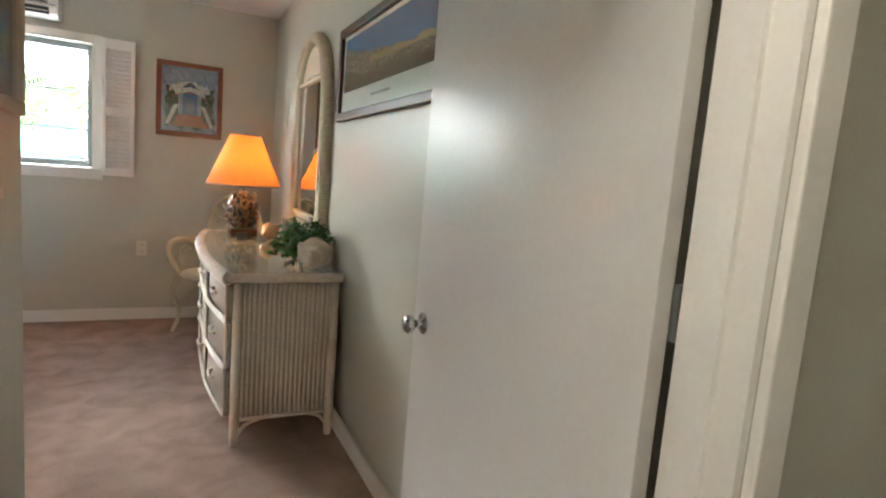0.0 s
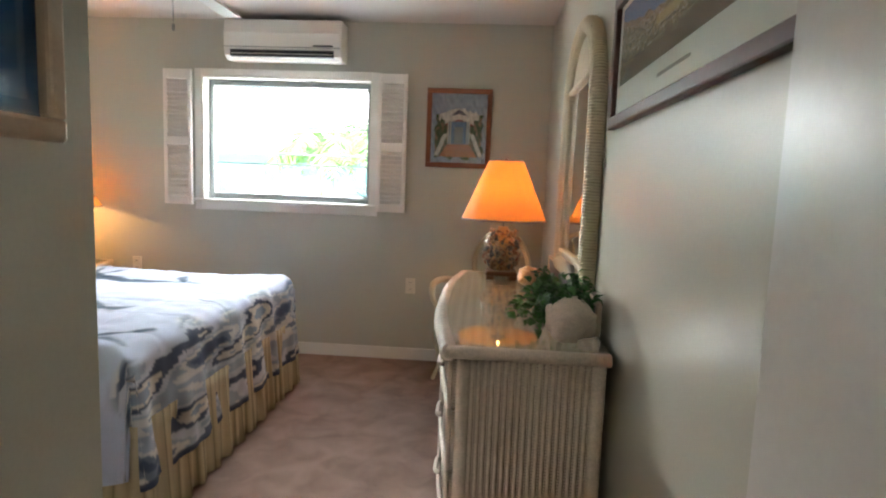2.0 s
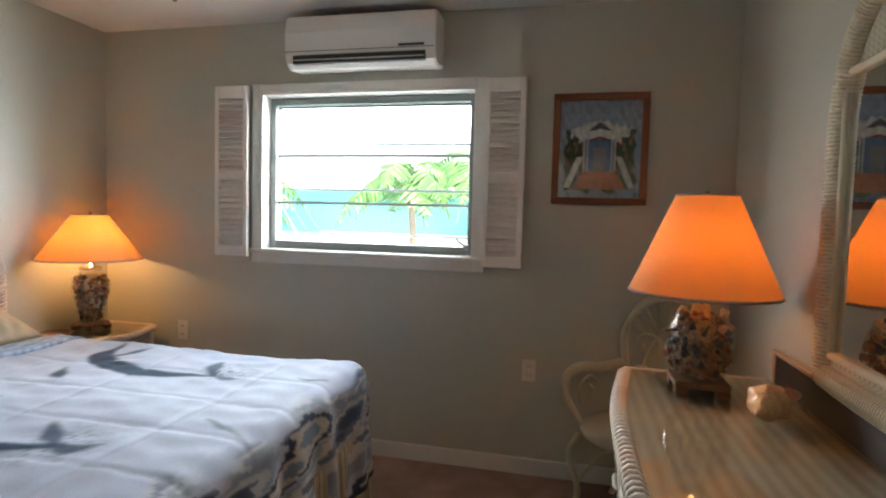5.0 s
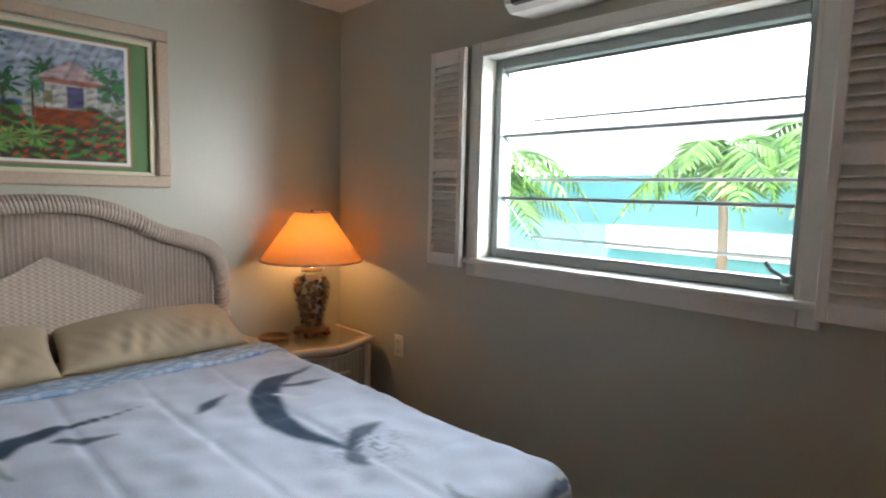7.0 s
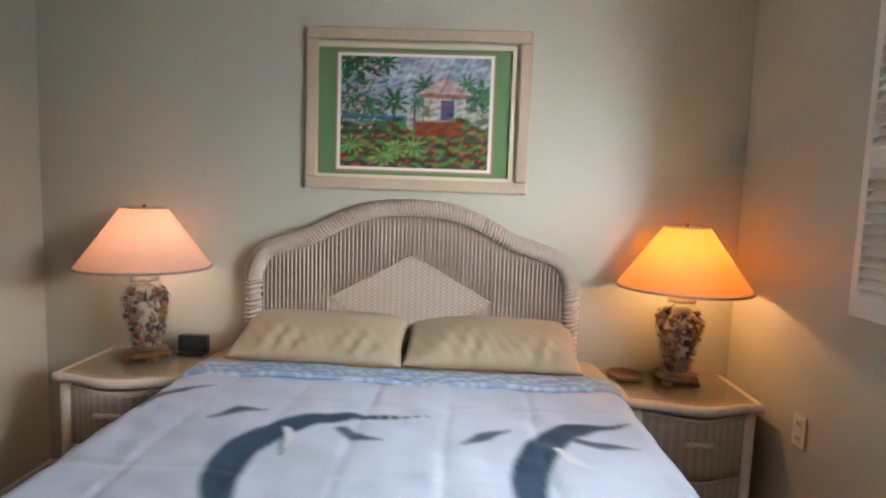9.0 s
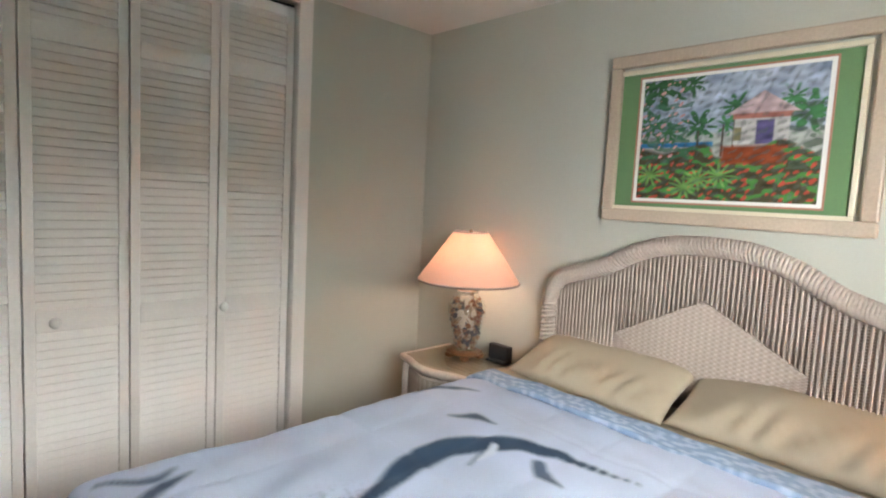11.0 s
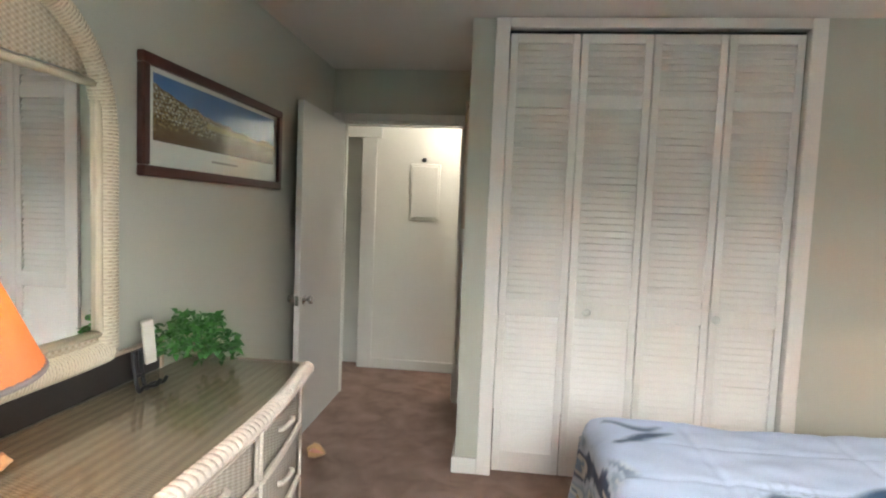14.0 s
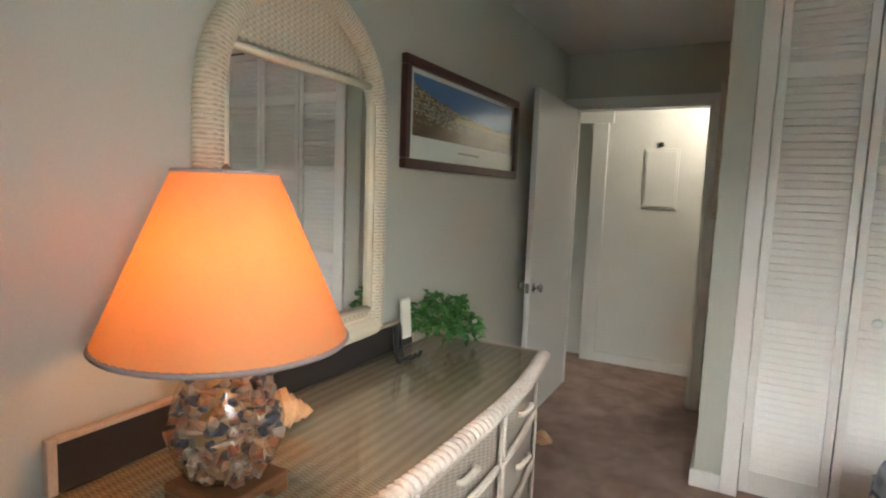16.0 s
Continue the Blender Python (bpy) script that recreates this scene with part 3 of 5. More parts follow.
# pleated skirt round three sides
sx0, sx1, sy0, sy1 = BX0 + 0.1, BX1 + 0.015, BY0 - 0.005, BY1 + 0.005
corners = [Vector((sx0, sy0, 0)), Vector((sx1, sy0, 0)), Vector((sx1, sy1, 0)), Vector((sx0, sy1, 0))]
line, norms = [], []
for a, c, nn in zip(corners, corners[1:], (Vector((0, -1, 0)), Vector((1, 0, 0)), Vector((0, 1, 0)))):
    n = round((c - a).length / 0.008)
    for k in range(n):
        line.append(a.lerp(c, k / n)), norms.append(nn)
P = np.zeros((9, len(line), 3))
C = np.zeros((9, len(line), 3))
for i, (p, nn) in enumerate(zip(line, norms)):
    s = i * 0.008
    pl = math.sin(s * 2 * math.pi / 0.13 + 1.3 * math.sin(s * 3.1)) + 0.4 * math.sin(s * 2 * math.pi / 0.05)
    stripe = 0.5 + 0.5 * math.sin(s * 2 * math.pi / 0.045)
    thin = 1 if (s / 0.045) % 1 > 0.86 else 0
    col = np.array((0.50, 0.42, 0.27)) * (0.8 + 0.25 * stripe) * (1 - 0.45 * thin)
    for r in range(9):
        z = 0.012 + (0.43 - 0.012) * r / 8
        out = 0.014 * pl * (1 - r / 9) + 0.02 * (1 - r / 8)
        q = p + nn * out
        P[r, i] = (q.x, q.y, z)
        C[r, i] = col
sheet("bed_skirt", P, 0.004, SKIRT, bed, C, "cream striped pleated cotton skirt")

# printed comforter: white with slate-blue drifting shapes and a patched border at the foot
RX0, DROP, R = -1.60, 0.43, 0.085
TOPZ = 0.70


def fold(s, edge):
    """Distance along the cloth -> (place, drop) past an edge."""
    a = s - edge
    arc = R * math.pi / 2
    over = np.clip(a, 0, arc) / R
    place = np.where(a < 0, s, edge + R * np.sin(over)) + np.clip(a - arc, 0, None) * 0.10
    drop = np.where(a < 0, 0, R * (1 - np.cos(over))) + np.clip(a - arc, 0, None) * 0.99
    return place, drop


U = np.arange(RX0, BX1 - 0.02 + DROP + 0.06, 0.0105)
V = np.arange(BY0 - DROP - 0.03, BY1 + DROP + 0.04, 0.0105)
UU, VV = np.meshgrid(U, V, indexing="ij")
px, dx = fold(UU, BX1 - 0.085)
half_w = (BY1 - BY0) / 2 - 0.045
py, dy = fold(np.abs(VV - BYC), half_w)
py = BYC + np.sign(VV - BYC) * py
drop = (dx ** 4 + dy ** 4 + 1e-12) ** 0.25
rng = np.random.default_rng(4)


def soft_noise(A, Bm, seed, scale):
    r = np.random.default_rng(seed)
    out = np.zeros_like(A)
    for k in range(14):
        a = r.uniform(0, 2 * math.pi)
        f = scale * r.uniform(0.5, 1.8)
        out += np.sin((A * math.cos(a) + Bm * math.sin(a)) * f + r.uniform(0, 6.3)) / 14 ** 0.5
    return out


z = TOPZ - drop + 0.005 * soft_noise(UU, VV, 3, 9) + 0.003 * soft_noise(UU, VV, 5, 34)
for sy in (2.88, 3.15, 3.42, 3.69, 3.97):
    wob = 0.008 * np.sin(UU * 5 + sy)
    z -= 0.0045 * np.exp(-((VV - sy - wob) / 0.013) ** 2) * (dy < 0.2)
for sx in (-1.35, -0.85, -0.35):
    z -= 0.004 * np.exp(-((UU - sx - 0.006 * np.sin(VV * 6)) / 0.013) ** 2)
ripple = np.clip(drop / 0.3, 0, 1)
px = px + ripple * (dx > dy) * (0.014 * np.sin(VV * 21 + 2 * np.sin(VV * 5)) + 0.005 * np.sin(VV * 47))
py = py + np.sign(VV - BYC) * ripple * (dy >= dx) * (0.018 * np.sin(UU * 25 + 2 * np.sin(UU * 4)))
cornerness = np.clip(np.minimum(dx, dy) / 0.2, 0, 1)
px, py = px - cornerness * 0.02, py - np.sign(VV - BYC) * cornerness * 0.10
P = np.stack([px, py, np.maximum(z, 0.16)], -1)


def stroke(pts, widths, soft=0.010):
    """How much a tapering brushed stroke covers each place of the cloth."""
    line = smooth_line([(a, c, 0) for a, c in pts], 8)
    ws = np.interp(np.linspace(0, 1, len(line)), np.linspace(0, 1, len(widths)), widths)
    best = np.full(UU.shape, 9.0)
    for p, w in zip(line, ws):
        best = np.minimum(best, np.hypot(UU - p.x, VV - p.y) - w)
    return np.clip(0.5 - best / (2 * soft), 0, 1)


ink = np.zeros_like(UU)
BLUE, MID = np.array((0.018, 0.042, 0.085)), np.array((0.035, 0.075, 0.13))
col = np.ones((*UU.shape, 3)) * np.array((0.50, 0.56, 0.70)) * (1 + 0.04 * soft_noise(UU, VV, 8, 20))[..., None]
STROKES = [
    ([(-0.50, 3.24), (-0.66, 3.19), (-0.82, 3.13), (-0.98, 3.13), (-1.13, 3.22), (-1.21, 3.36), (-1.26, 3.62)], (0.012, 0.03, 0.048, 0.055, 0.05, 0.035, 0.004), 1),
    ([(-0.53, 3.24), (-0.46, 3.22), (-0.40, 3.27)], (0.012, 0.03, 0.004), 0.85),
    ([(-0.53, 3.25), (-0.60, 3.30), (-0.68, 3.38)], (0.012, 0.032, 0.004), 0.85),
    ([(-1.12, 3.37), (-1.07, 3.42), (-1.05, 3.50)], (0.02, 0.025, 0.004), 0.9),
    ([(-1.12, 3.23), (-1.04, 3.22), (-0.95, 3.24)], (0.012, 0.014, 0.004), 0.7),
    ([(-1.15, 2.95), (-1.21, 3.02), (-1.23, 3.10)], (0.006, 0.026, 0.004), 0.9),
    ([(-0.55, 3.97), (-0.70, 3.91), (-0.88, 3.91), (-1.06, 3.97), (-1.20, 4.08), (-1.24, 4.26)], (0.014, 0.03, 0.05, 0.055, 0.05, 0.006), 1),
    ([(-0.56, 3.98), (-0.60, 4.05), (-0.62, 4.14)], (0.012, 0.035, 0.004), 0.85),
    ([(-0.55, 3.97), (-0.48, 3.94), (-0.41, 3.94)], (0.012, 0.03, 0.004), 0.85),
    ([(-1.11, 4.08), (-1.08, 4.15), (-1.07, 4.24)], (0.02, 0.024, 0.004), 0.9),
    ([(-1.06, 3.74), (-1.13, 3.80), (-1.18, 3.88)], (0.006, 0.03, 0.004), 0.9),
    ([(-1.20, 2.70), (-1.30, 2.70), (-1.37, 2.76), (-1.42, 2.84)], (0.004, 0.022, 0.018, 0.004), 0.9),
    ([(-0.30, 2.80), (-0.22, 2.84), (-0.10, 2.92)], (0.004, 0.022, 0.016), 0.9),
    ([(-0.25, 3.53), (-0.17, 3.49), (-0.06, 3.44)], (0.006, 0.014, 0.004), 0.7),
    ([(-0.27, 2.76), (-0.20, 2.79), (-0.09, 2.73)], (0.004, 0.02, 0.01), 0.8),
    ([(-0.20, 4.02), (-0.14, 4.0), (-0.08, 4.03)], (0.004, 0.012, 0.004), 0.7),
]
mott = np.clip(0.5 + 0.35 * soft_noise(UU, VV, 11, 45), 0, 1)
for pts, widths, amount in STROKES:
    a = (stroke(pts, widths) * amount)[..., None]
    col = col * (1 - a) + (BLUE * (1 - mott[..., None]) + MID * mott[..., None]) * a
# pale patch on each long shape
for pts in ([(-1.10, 3.21), (-1.05, 3.235), (-0.99, 3.24)], [(-1.05, 4.01), (-0.98, 4.04), (-0.93, 4.08)]):
    a = stroke(pts, (0.012, 0.016, 0.004), 0.006)[..., None]
    col = col * (1 - a) + np.array((0.6, 0.64, 0.72)) * a
# broken spray round the tails
spray = (np.exp(-((UU + 0.52) ** 2 + (VV - 3.25) ** 2) / 0.012) + np.exp(-((UU + 0.52) ** 2 + (VV - 4.0) ** 2) / 0.012)) * (soft_noise(UU, VV, 12, 160) > 0.45)
col = col * (1 - 0.6 * spray[..., None]) + MID * 0.6 * spray[..., None]
# border: rows of slate, grey and cream brushed patches on the hanging foot end
PAL = np.array([(0.06, 0.09, 0.16), (0.14, 0.18, 0.25), (0.55, 0.55, 0.53), (0.30, 0.35, 0.42), (0.46, 0.49, 0.55), (0.05, 0.07, 0.12), (0.58, 0.54, 0.48), (0.22, 0.28, 0.36)])
brush = soft_noise(UU * 2.4, VV * 0.5, 21, 17) + 0.18 * soft_noise(UU * 1.8, VV * 0.5, 24, 60)
patch = PAL[np.clip((brush + 1.7) / 3.4 * 8, 0, 7.99).astype(int)]
patch = patch * (1 + 0.12 * soft_noise(UU, VV, 21, 60))[..., None]
band = np.clip((UU - (-0.035) + 0.05 * soft_noise(UU, VV, 14, 13)) / 0.05, 0, 1)[..., None]
patch = np.clip(patch, 0.02, 0.8)
col = col * (1 - band) + patch * band
hem = np.clip((UU - (U[-1] - 0.03)) / 0.01, 0, 1)[..., None]
col = col * (1 - hem) + np.array((0.03, 0.05, 0.10)) * hem
col = np.clip(col, 0.01, 0.9)
comforter = sheet("comforter", P, 0.02, QUILT, None, col)
tagged(comforter, "white quilted comforter printed with slate-blue shapes, patched border", "comforter")

# turned-down blue edge, tan sheet and pillows
V2 = np.arange(BY0 - 0.30, BY1 + 0.31, 0.02)


def strip(x0, x1, lift, seed, material, name, colours=None, thick=0.02):
    us = np.linspace(x0, x1, 24)
    A, Bv = np.meshgrid(us, V2, indexing="ij")
    q, d = fold(np.abs(Bv - BYC), half_w)
    zz = TOPZ + lift - d * 1.0 + 0.005 * soft_noise(A, Bv, seed, 16)
    qq = BYC + np.sign(Bv - BYC) * (q + 0.004)
    A2 = A + 0.012 * np.sin(Bv * 4.0 + seed)
    return sheet(name, np.stack([A2, qq, zz], -1), thick, material, None, colours(A, Bv) if colours else None)


def blue_floral(A, Bv):
    n = soft_noise(A, Bv, 31, 120)
    return np.where((n > 0.2)[..., None], np.array((0.42, 0.52, 0.66)), np.array((0.26, 0.36, 0.52)))


facing = tagged(strip(-1.675, -1.55, 0.014, 5, QUILT, "facing", blue_floral), "pale blue flowered facing")
facing.parent = comforter
tagged(strip(-1.93, -1.64, 0.004, 9, SHEET, "bed_sheet"), "tan cotton sheet turned down over the bed", "sheet")


def pillow(yc, seed, label):
    nu, nv = 56, 40
    us, vs = np.linspace(-1, 1, nu), np.linspace(-1, 1, nv)
    r = np.random.default_rng(seed)
    out = []
    for side in (1, -1):
        A, Bv = np.meshgrid(us, vs, indexing="ij")
        fat = (np.clip(1 - np.abs(A) ** 3.2, 0, 1) ** 0.5) * (np.clip(1 - np.abs(Bv) ** 2.6, 0, 1) ** 0.55)
        wr = soft_noise(A * 1.1, Bv * 0.8, seed, 4) * 0.007 + np.sin(A * 19 + Bv * (4 + 3 * A) + 1.5 * np.sin(A * 7 + seed)) * 0.010 * np.clip(Bv + 0.2, 0, 1) ** 1.3 + np.sin(A * 37 - Bv * 12 + 2 * np.sin(A * 5)) * 0.0025 * np.clip(Bv + 0.4, 0, 1)
        zz = side * (0.062 * fat + wr * fat)
        pin = 1 + 0.05 * (Bv ** 2)
        out.append(np.stack([Bv * 0.165 * (1 + 0.06 * A ** 2), A * 0.352 * pin, zz], -1))
    bm = bmesh.new()
    grids = []
    for g in out:
        grids.append([[bm.verts.new(tuple(g[i, j])) for j in range(nv)] for i in range(nu)])
    for gi, g in enumerate(grids):
        for i in range(nu - 1):
            for j in range(nv - 1):
                q = (g[i][j], g[i + 1][j], g[i + 1][j + 1], g[i][j + 1])
                bm.faces.new(q if gi else q[::-1])
    bmesh.ops.remove_doubles(bm, verts=bm.verts, dist=0.0015)
    bmesh.ops.transform(bm, matrix=pose(-1.855, yc, 0.79, 0, 24, r.uniform(-3, 3)), verts=bm.verts)
    return tagged(part("pillow", bm, SHEET, None, "", True), label, "pillow", "bed pillows")


pillow(3.125, 3, "tan cotton pillow leaning on the headboard, creased")
pillow(3.855, 8, "tan satin-finish pillow with soft folds")


# ---------------------------------------------------------------- nightstands
def nightstand(y0, y1, label):
    x0, x1, zt = -1.985, -1.57, 0.655
    s = thing("nightstand", ((x0 + x1) / 2, (y0 + y1) / 2, 0), label, "nightstand", "nightstands beside the bed")
    yc, hw = (y0 + y1) / 2, (y1 - y0) / 2

    def front(y, out=0.0):
        t = (y - yc) / hw
        return x1 - 0.02 + out + 0.035 * math.cos(t * math.pi * 0.95) * (1 - 0.2 * t * t)
    ys = [y0 + (y1 - y0) * k / 24 for k in range(25)]
    bm = bmesh.new()
    vt = [bm.verts.new((front(y, 0.0), y, zt)) for y in ys]
    back = [bm.verts.new((x0, y1, zt)), bm.verts.new((x0, y0, zt))]
    f = bm.faces.new(vt + back)
    r = bmesh.ops.extrude_face_region(bm, geom=[f])
    bmesh.ops.translate(bm, verts=[g for g in r["geom"] if isinstance(g, bmesh.types.BMVert)], vec=(0, 0, -0.03))
    bmesh.ops.recalc_face_normals(bm, faces=bm.faces)
    part("tabletop", bm, WEAVE_TOP, s)
    part("rolled_edge", tube(bmesh.new(), [(x0 + 0.02, y0, zt - 0.014)] + [(front(y, 0.004), y, zt - 0.014) for y in ys] + [(x0 + 0.02, y1, zt - 0.014)], 0.019, 8), REED, s, smooth=True)
    bm = bmesh.new()
    g = [bm.verts.new((front(y, -0.035), y0 + 0.02 + (y1 - y0 - 0.04) * k / 24, zt + 0.0015)) for k, y in enumerate(ys)] + [bm.verts.new((x0 + 0.02, y1 - 0.02, zt + 0.0015)), bm.verts.new((x0 + 0.02, y0 + 0.02, zt + 0.0015))]
    f = bm.faces.new(g)
    bmesh.ops.solidify(bm, geom=[f], thickness=-0.005)
    part("glass_top", bm, GLASS, s)
    part("body", B(x0 + 0.01, x1 - 0.05, y0 + 0.03, y1 - 0.03, 0.10, zt - 0.03), WEAVE_SIDE, s)
    for z0, z1 in ((0.37, 0.60), (0.12, 0.355)):
        P = np.array([[(front(y, -0.022), y0 + 0.05 + (y1 - y0 - 0.1) * k / 24, zz) for k, y in enumerate(ys)] for zz in np.linspace(z0, z1, 6)])
        d = sheet("drawer", P, 0.03, WEAVE_FRONT, s)
        frm = [(front(ys[k], -0.004), y0 + 0.05 + (y1 - y0 - 0.1) * k / 24, z0) for k in range(25)] + [(front(ys[24 - k], -0.004), y1 - 0.05 - (y1 - y0 - 0.1) * k / 24, z1) for k in range(25)]
        part("drawer_border", tube(bmesh.new(), frm, 0.008, 6, closed=True), REED, d, smooth=True)
        xh = front(yc, 0.012)
        part("handle", B(xh - 0.008, xh + 0.012, yc - 0.055, yc + 0.055, (z0 + z1) / 2 + 0.02, (z0 + z1) / 2 + 0.042, bevel=0.008), REED, d)
    for lx in (x0 + 0.03, x1 - 0.045):
        for ly in (y0 + 0.04, y1 - 0.04):
            part("leg", L([(0.016, 0.0), (0.02, 0.05), (0.021, zt - 0.04)], (lx, ly, 0), 12), REED, s, smooth=True)
    return s


nightstand(2.115, 2.615, "whitewashed wicker nightstand with glass top beside closet")
nightstand(4.375, 4.885, "whitewashed wicker nightstand with glass top below window corner")
NTOP = 0.6615


def shell_heap(zs, radius, seed, count, size):
    """Small sea shells packed against the inside of a jar."""
    r = random.Random(seed)
    bm = bmesh.new()
    for k in range(count):
        z = r.uniform(zs[0], zs[1])
        a = r.uniform(0, 2 * math.pi)
        rad = max(0.01, radius(z) - size * r.uniform(1.15, 1.7))
        rot = Euler((r.uniform(0, 6), r.uniform(0, 6), r.uniform(0, 6))).to_matrix().to_4x4()
        s = size * r.uniform(0.6, 1.25)
        m = Matrix.Translation((rad * math.cos(a), rad * math.sin(a), z)) @ rot @ Matrix.Diagonal((s, s * r.uniform(0.6, 1), s * r.uniform(0.5, 1.6), 1))
        kind = r.random()
        if kind < 0.4:
            bmesh.ops.create_icosphere(bm, subdivisions=1, radius=1, matrix=m)
        elif kind < 0.75:
            bmesh.ops.create_cone(bm, segments=7, radius1=0.9, radius2=0.05, depth=2.4, cap_ends=True, matrix=m)
        else:
            for q in range(5):
                mm = m @ Matrix.Rotation(q * 2 * math.pi / 5, 4, "Z") @ Matrix.Translation((0.7, 0, 0)) @ Matrix.Rotation(math.pi / 2, 4, "Y")
                bmesh.ops.create_cone(bm, segments=5, radius1=0.42, radius2=0.06, depth=1.5, cap_ends=True, matrix=mm)
    return bm


def shade(owner, c, z0, z1, r0, r1, material, pleats=60):
    bm = bmesh.new()
    n = pleats * 2
    rings = []
    for k in range(7):
        t = k / 6
        rr = r0 + (r1 - r0) * t
        rings.append((rr, z0 + (z1 - z0) * t))
    lathe(bm, rings, (c[0], c[1], 0), n, 0.014)
    sh = part("lampshade", bm, material, owner, "pleated fabric empire shade", True)
    for rr, zz, th in ((r0, z0, 0.0055), (r1, z1, 0.004)):
        bm = tube(bmesh.new(), [(c[0] + rr * 1.003 * math.cos(a), c[1] + rr * 1.003 * math.sin(a), zz) for a in [2 * math.pi * k / 48 for k in range(48)]], th, 6, closed=True)
        part("shade_trim", bm, TRIMGREY, sh, "grey-brown trim", True)
    bm = bmesh.new()
    for k in range(3):
        a = 2 * math.pi * k / 3
        tube(bm, [(c[0], c[1], z1 - 0.012), (c[0] + r1 * math.cos(a), c[1] + r1 * math.sin(a), z1)], 0.0025, 5)
    tube(bm, [(c[0], c[1], z0 - 0.04), (c[0], c[1], z1 - 0.01)], 0.005, 6)
    part("harp", bm, ALU, sh)
    part("finial", L([(0.003, z1 - 0.012), (0.008, z1 + 0.0), (0.009, z1 + 0.008), (0.003, z1 + 0.016)], (c[0], c[1], 0), 12), WOODBASE, sh, smooth=True)
    return sh


def jar_lamp(c, label, seed, watts, material, colour):
    z0 = NTOP
    lamp = thing("table_lamp", (c[0], c[1], z0), label, "table lamp", "bedside lamps")
    # carved footed stand
    bm = bmesh.new()
    rr = lathe(bm, [(0.088, z0 + 0.022), (0.095, z0 + 0.032), (0.088, z0 + 0.042), (0.07, z0 + 0.046)], (c[0], c[1], 0), 8)
    capped(bm, rr)
    for k in range(4):
        a = math.pi / 4 + k * math.pi / 2
        box(bm, c[0] + 0.078 * math.cos(a) - 0.018, c[0] + 0.078 * math.cos(a) + 0.018, c[1] + 0.078 * math.sin(a) - 0.018, c[1] + 0.078 * math.sin(a) + 0.018, z0, z0 + 0.024, bevel=0.006)
    part("stand", bm, WOODBASE, lamp, "carved dark wood stand")
    prof = [(0.058, 0.047), (0.064, 0.06), (0.070, 0.12), (0.088, 0.19), (0.099, 0.24), (0.096, 0.28), (0.075, 0.315), (0.055, 0.33), (0.055, 0.345)]
    part("glass_jar", L([(r, z0 + h) for r, h in prof], (c[0], c[1], 0), 36), GLASS, lamp, "clear glass ginger jar", True)
    bm = shell_heap((0.06, 0.31), lambda h: float(np.interp(h, [p[1] for p in prof], [p[0] for p in prof])), seed, 300, 0.0145)
    bmesh.ops.translate(bm, verts=bm.verts, vec=(c[0], c[1], z0))
    tagged(part("shell_filling", bm, SHELLS, lamp, "assorted sea shells filling the jar", False), kind="stuff")
    part("inner_core", L([(0.034, z0 + 0.05), (0.058, z0 + 0.22), (0.035, z0 + 0.32)], (c[0], c[1], 0), 20), CONCHM, lamp, smooth=True)
    part("cap", L([(0.058, z0 + 0.346), (0.058, z0 + 0.358), (0.02, z0 + 0.366), (0.012, z0 + 0.40)], (c[0], c[1], 0), 24), CHROME, lamp, smooth=True)
    shade(lamp, c, 1.066, 1.318, 0.262, 0.088, material)
    bulb("lamp_bulb", (c[0], c[1], 1.15), watts, colour)
    return lamp


jar_lamp((-1.83, 2.36), "shell-filled glass table lamp with pale shade, lit", 5, 0.8, SHADE_W, (1.0, 0.62, 0.42))
jar_lamp((-1.83, 4.64), "shell-filled glass table lamp with orange-lit shade", 9, 1.75, SHADE_O, (1.0, 0.52, 0.19))

clock = thing("alarm_clock", (-1.92, 2.52, NTOP), "small black digital alarm clock on the nightstand", "alarm clock")
bm = B(-1.95, -1.91, 2.455, 2.585, NTOP + 0.012, NTOP + 0.088, bevel=0.006)
part("case", bm, BLACK, clock)
part("foot", B(-1.955, -1.885, 2.46, 2.58, NTOP, NTOP + 0.012, bevel=0.004), BLACK, clock)
part("display", B(-1.9098, -1.9085, 2.468, 2.572, NTOP + 0.024, NTOP + 0.076), DARKSLOT, clock)
tray = thing("coaster_tray", (-1.86, 4.435, NTOP), "round dark wooden tray on the nightstand", "tray")
part("tray_body", L([(0.055, 0), (0.075, 0.004), (0.08, 0.02), (0.075, 0.022), (0.068, 0.009), (0.01, 0.008)], (-1.86, 4.435, NTOP), 36), WOODBASE, tray, smooth=True)

# ---------------------------------------------------------------- dresser
DY0, DY1, DXB, DZ = 2.61, 4.245, 1.57, 0.80


def dfront(y, out=0.0):
    t = (y - DY0) / (DY1 - DY0)
    return 1.065 - 0.075 * math.sin(math.pi * t) ** 1.6 - 0.012 * math.sin(3 * math.pi * t) - out


dresser = thing("dresser", (1.3, (DY0 + DY1) / 2, 0), "long whitewashed wicker dresser with bowed front and glass top", "dresser")
dys = [DY0 + (DY1 - DY0) * k / 60 for k in range(61)]


def dresser_plate(z, inset, thick):
    bm = bmesh.new()
    g = [bm.verts.new((dfront(y) + inset, DY0 + inset + (DY1 - DY0 - 2 * inset) * k / 60, z)) for k, y in enumerate(dys)]
    g += [bm.verts.new((DXB, DY1 - inset, z)), bm.verts.new((DXB, DY0 + inset, z))]
    f = bm.faces.new(g)
    r = bmesh.ops.extrude_face_region(bm, geom=[f])
    bmesh.ops.translate(bm, verts=[q for q in r["geom"] if isinstance(q, bmesh.types.BMVert)], vec=(0, 0, -thick))
    bmesh.ops.recalc_face_normals(bm, faces=bm.faces)
    return bm


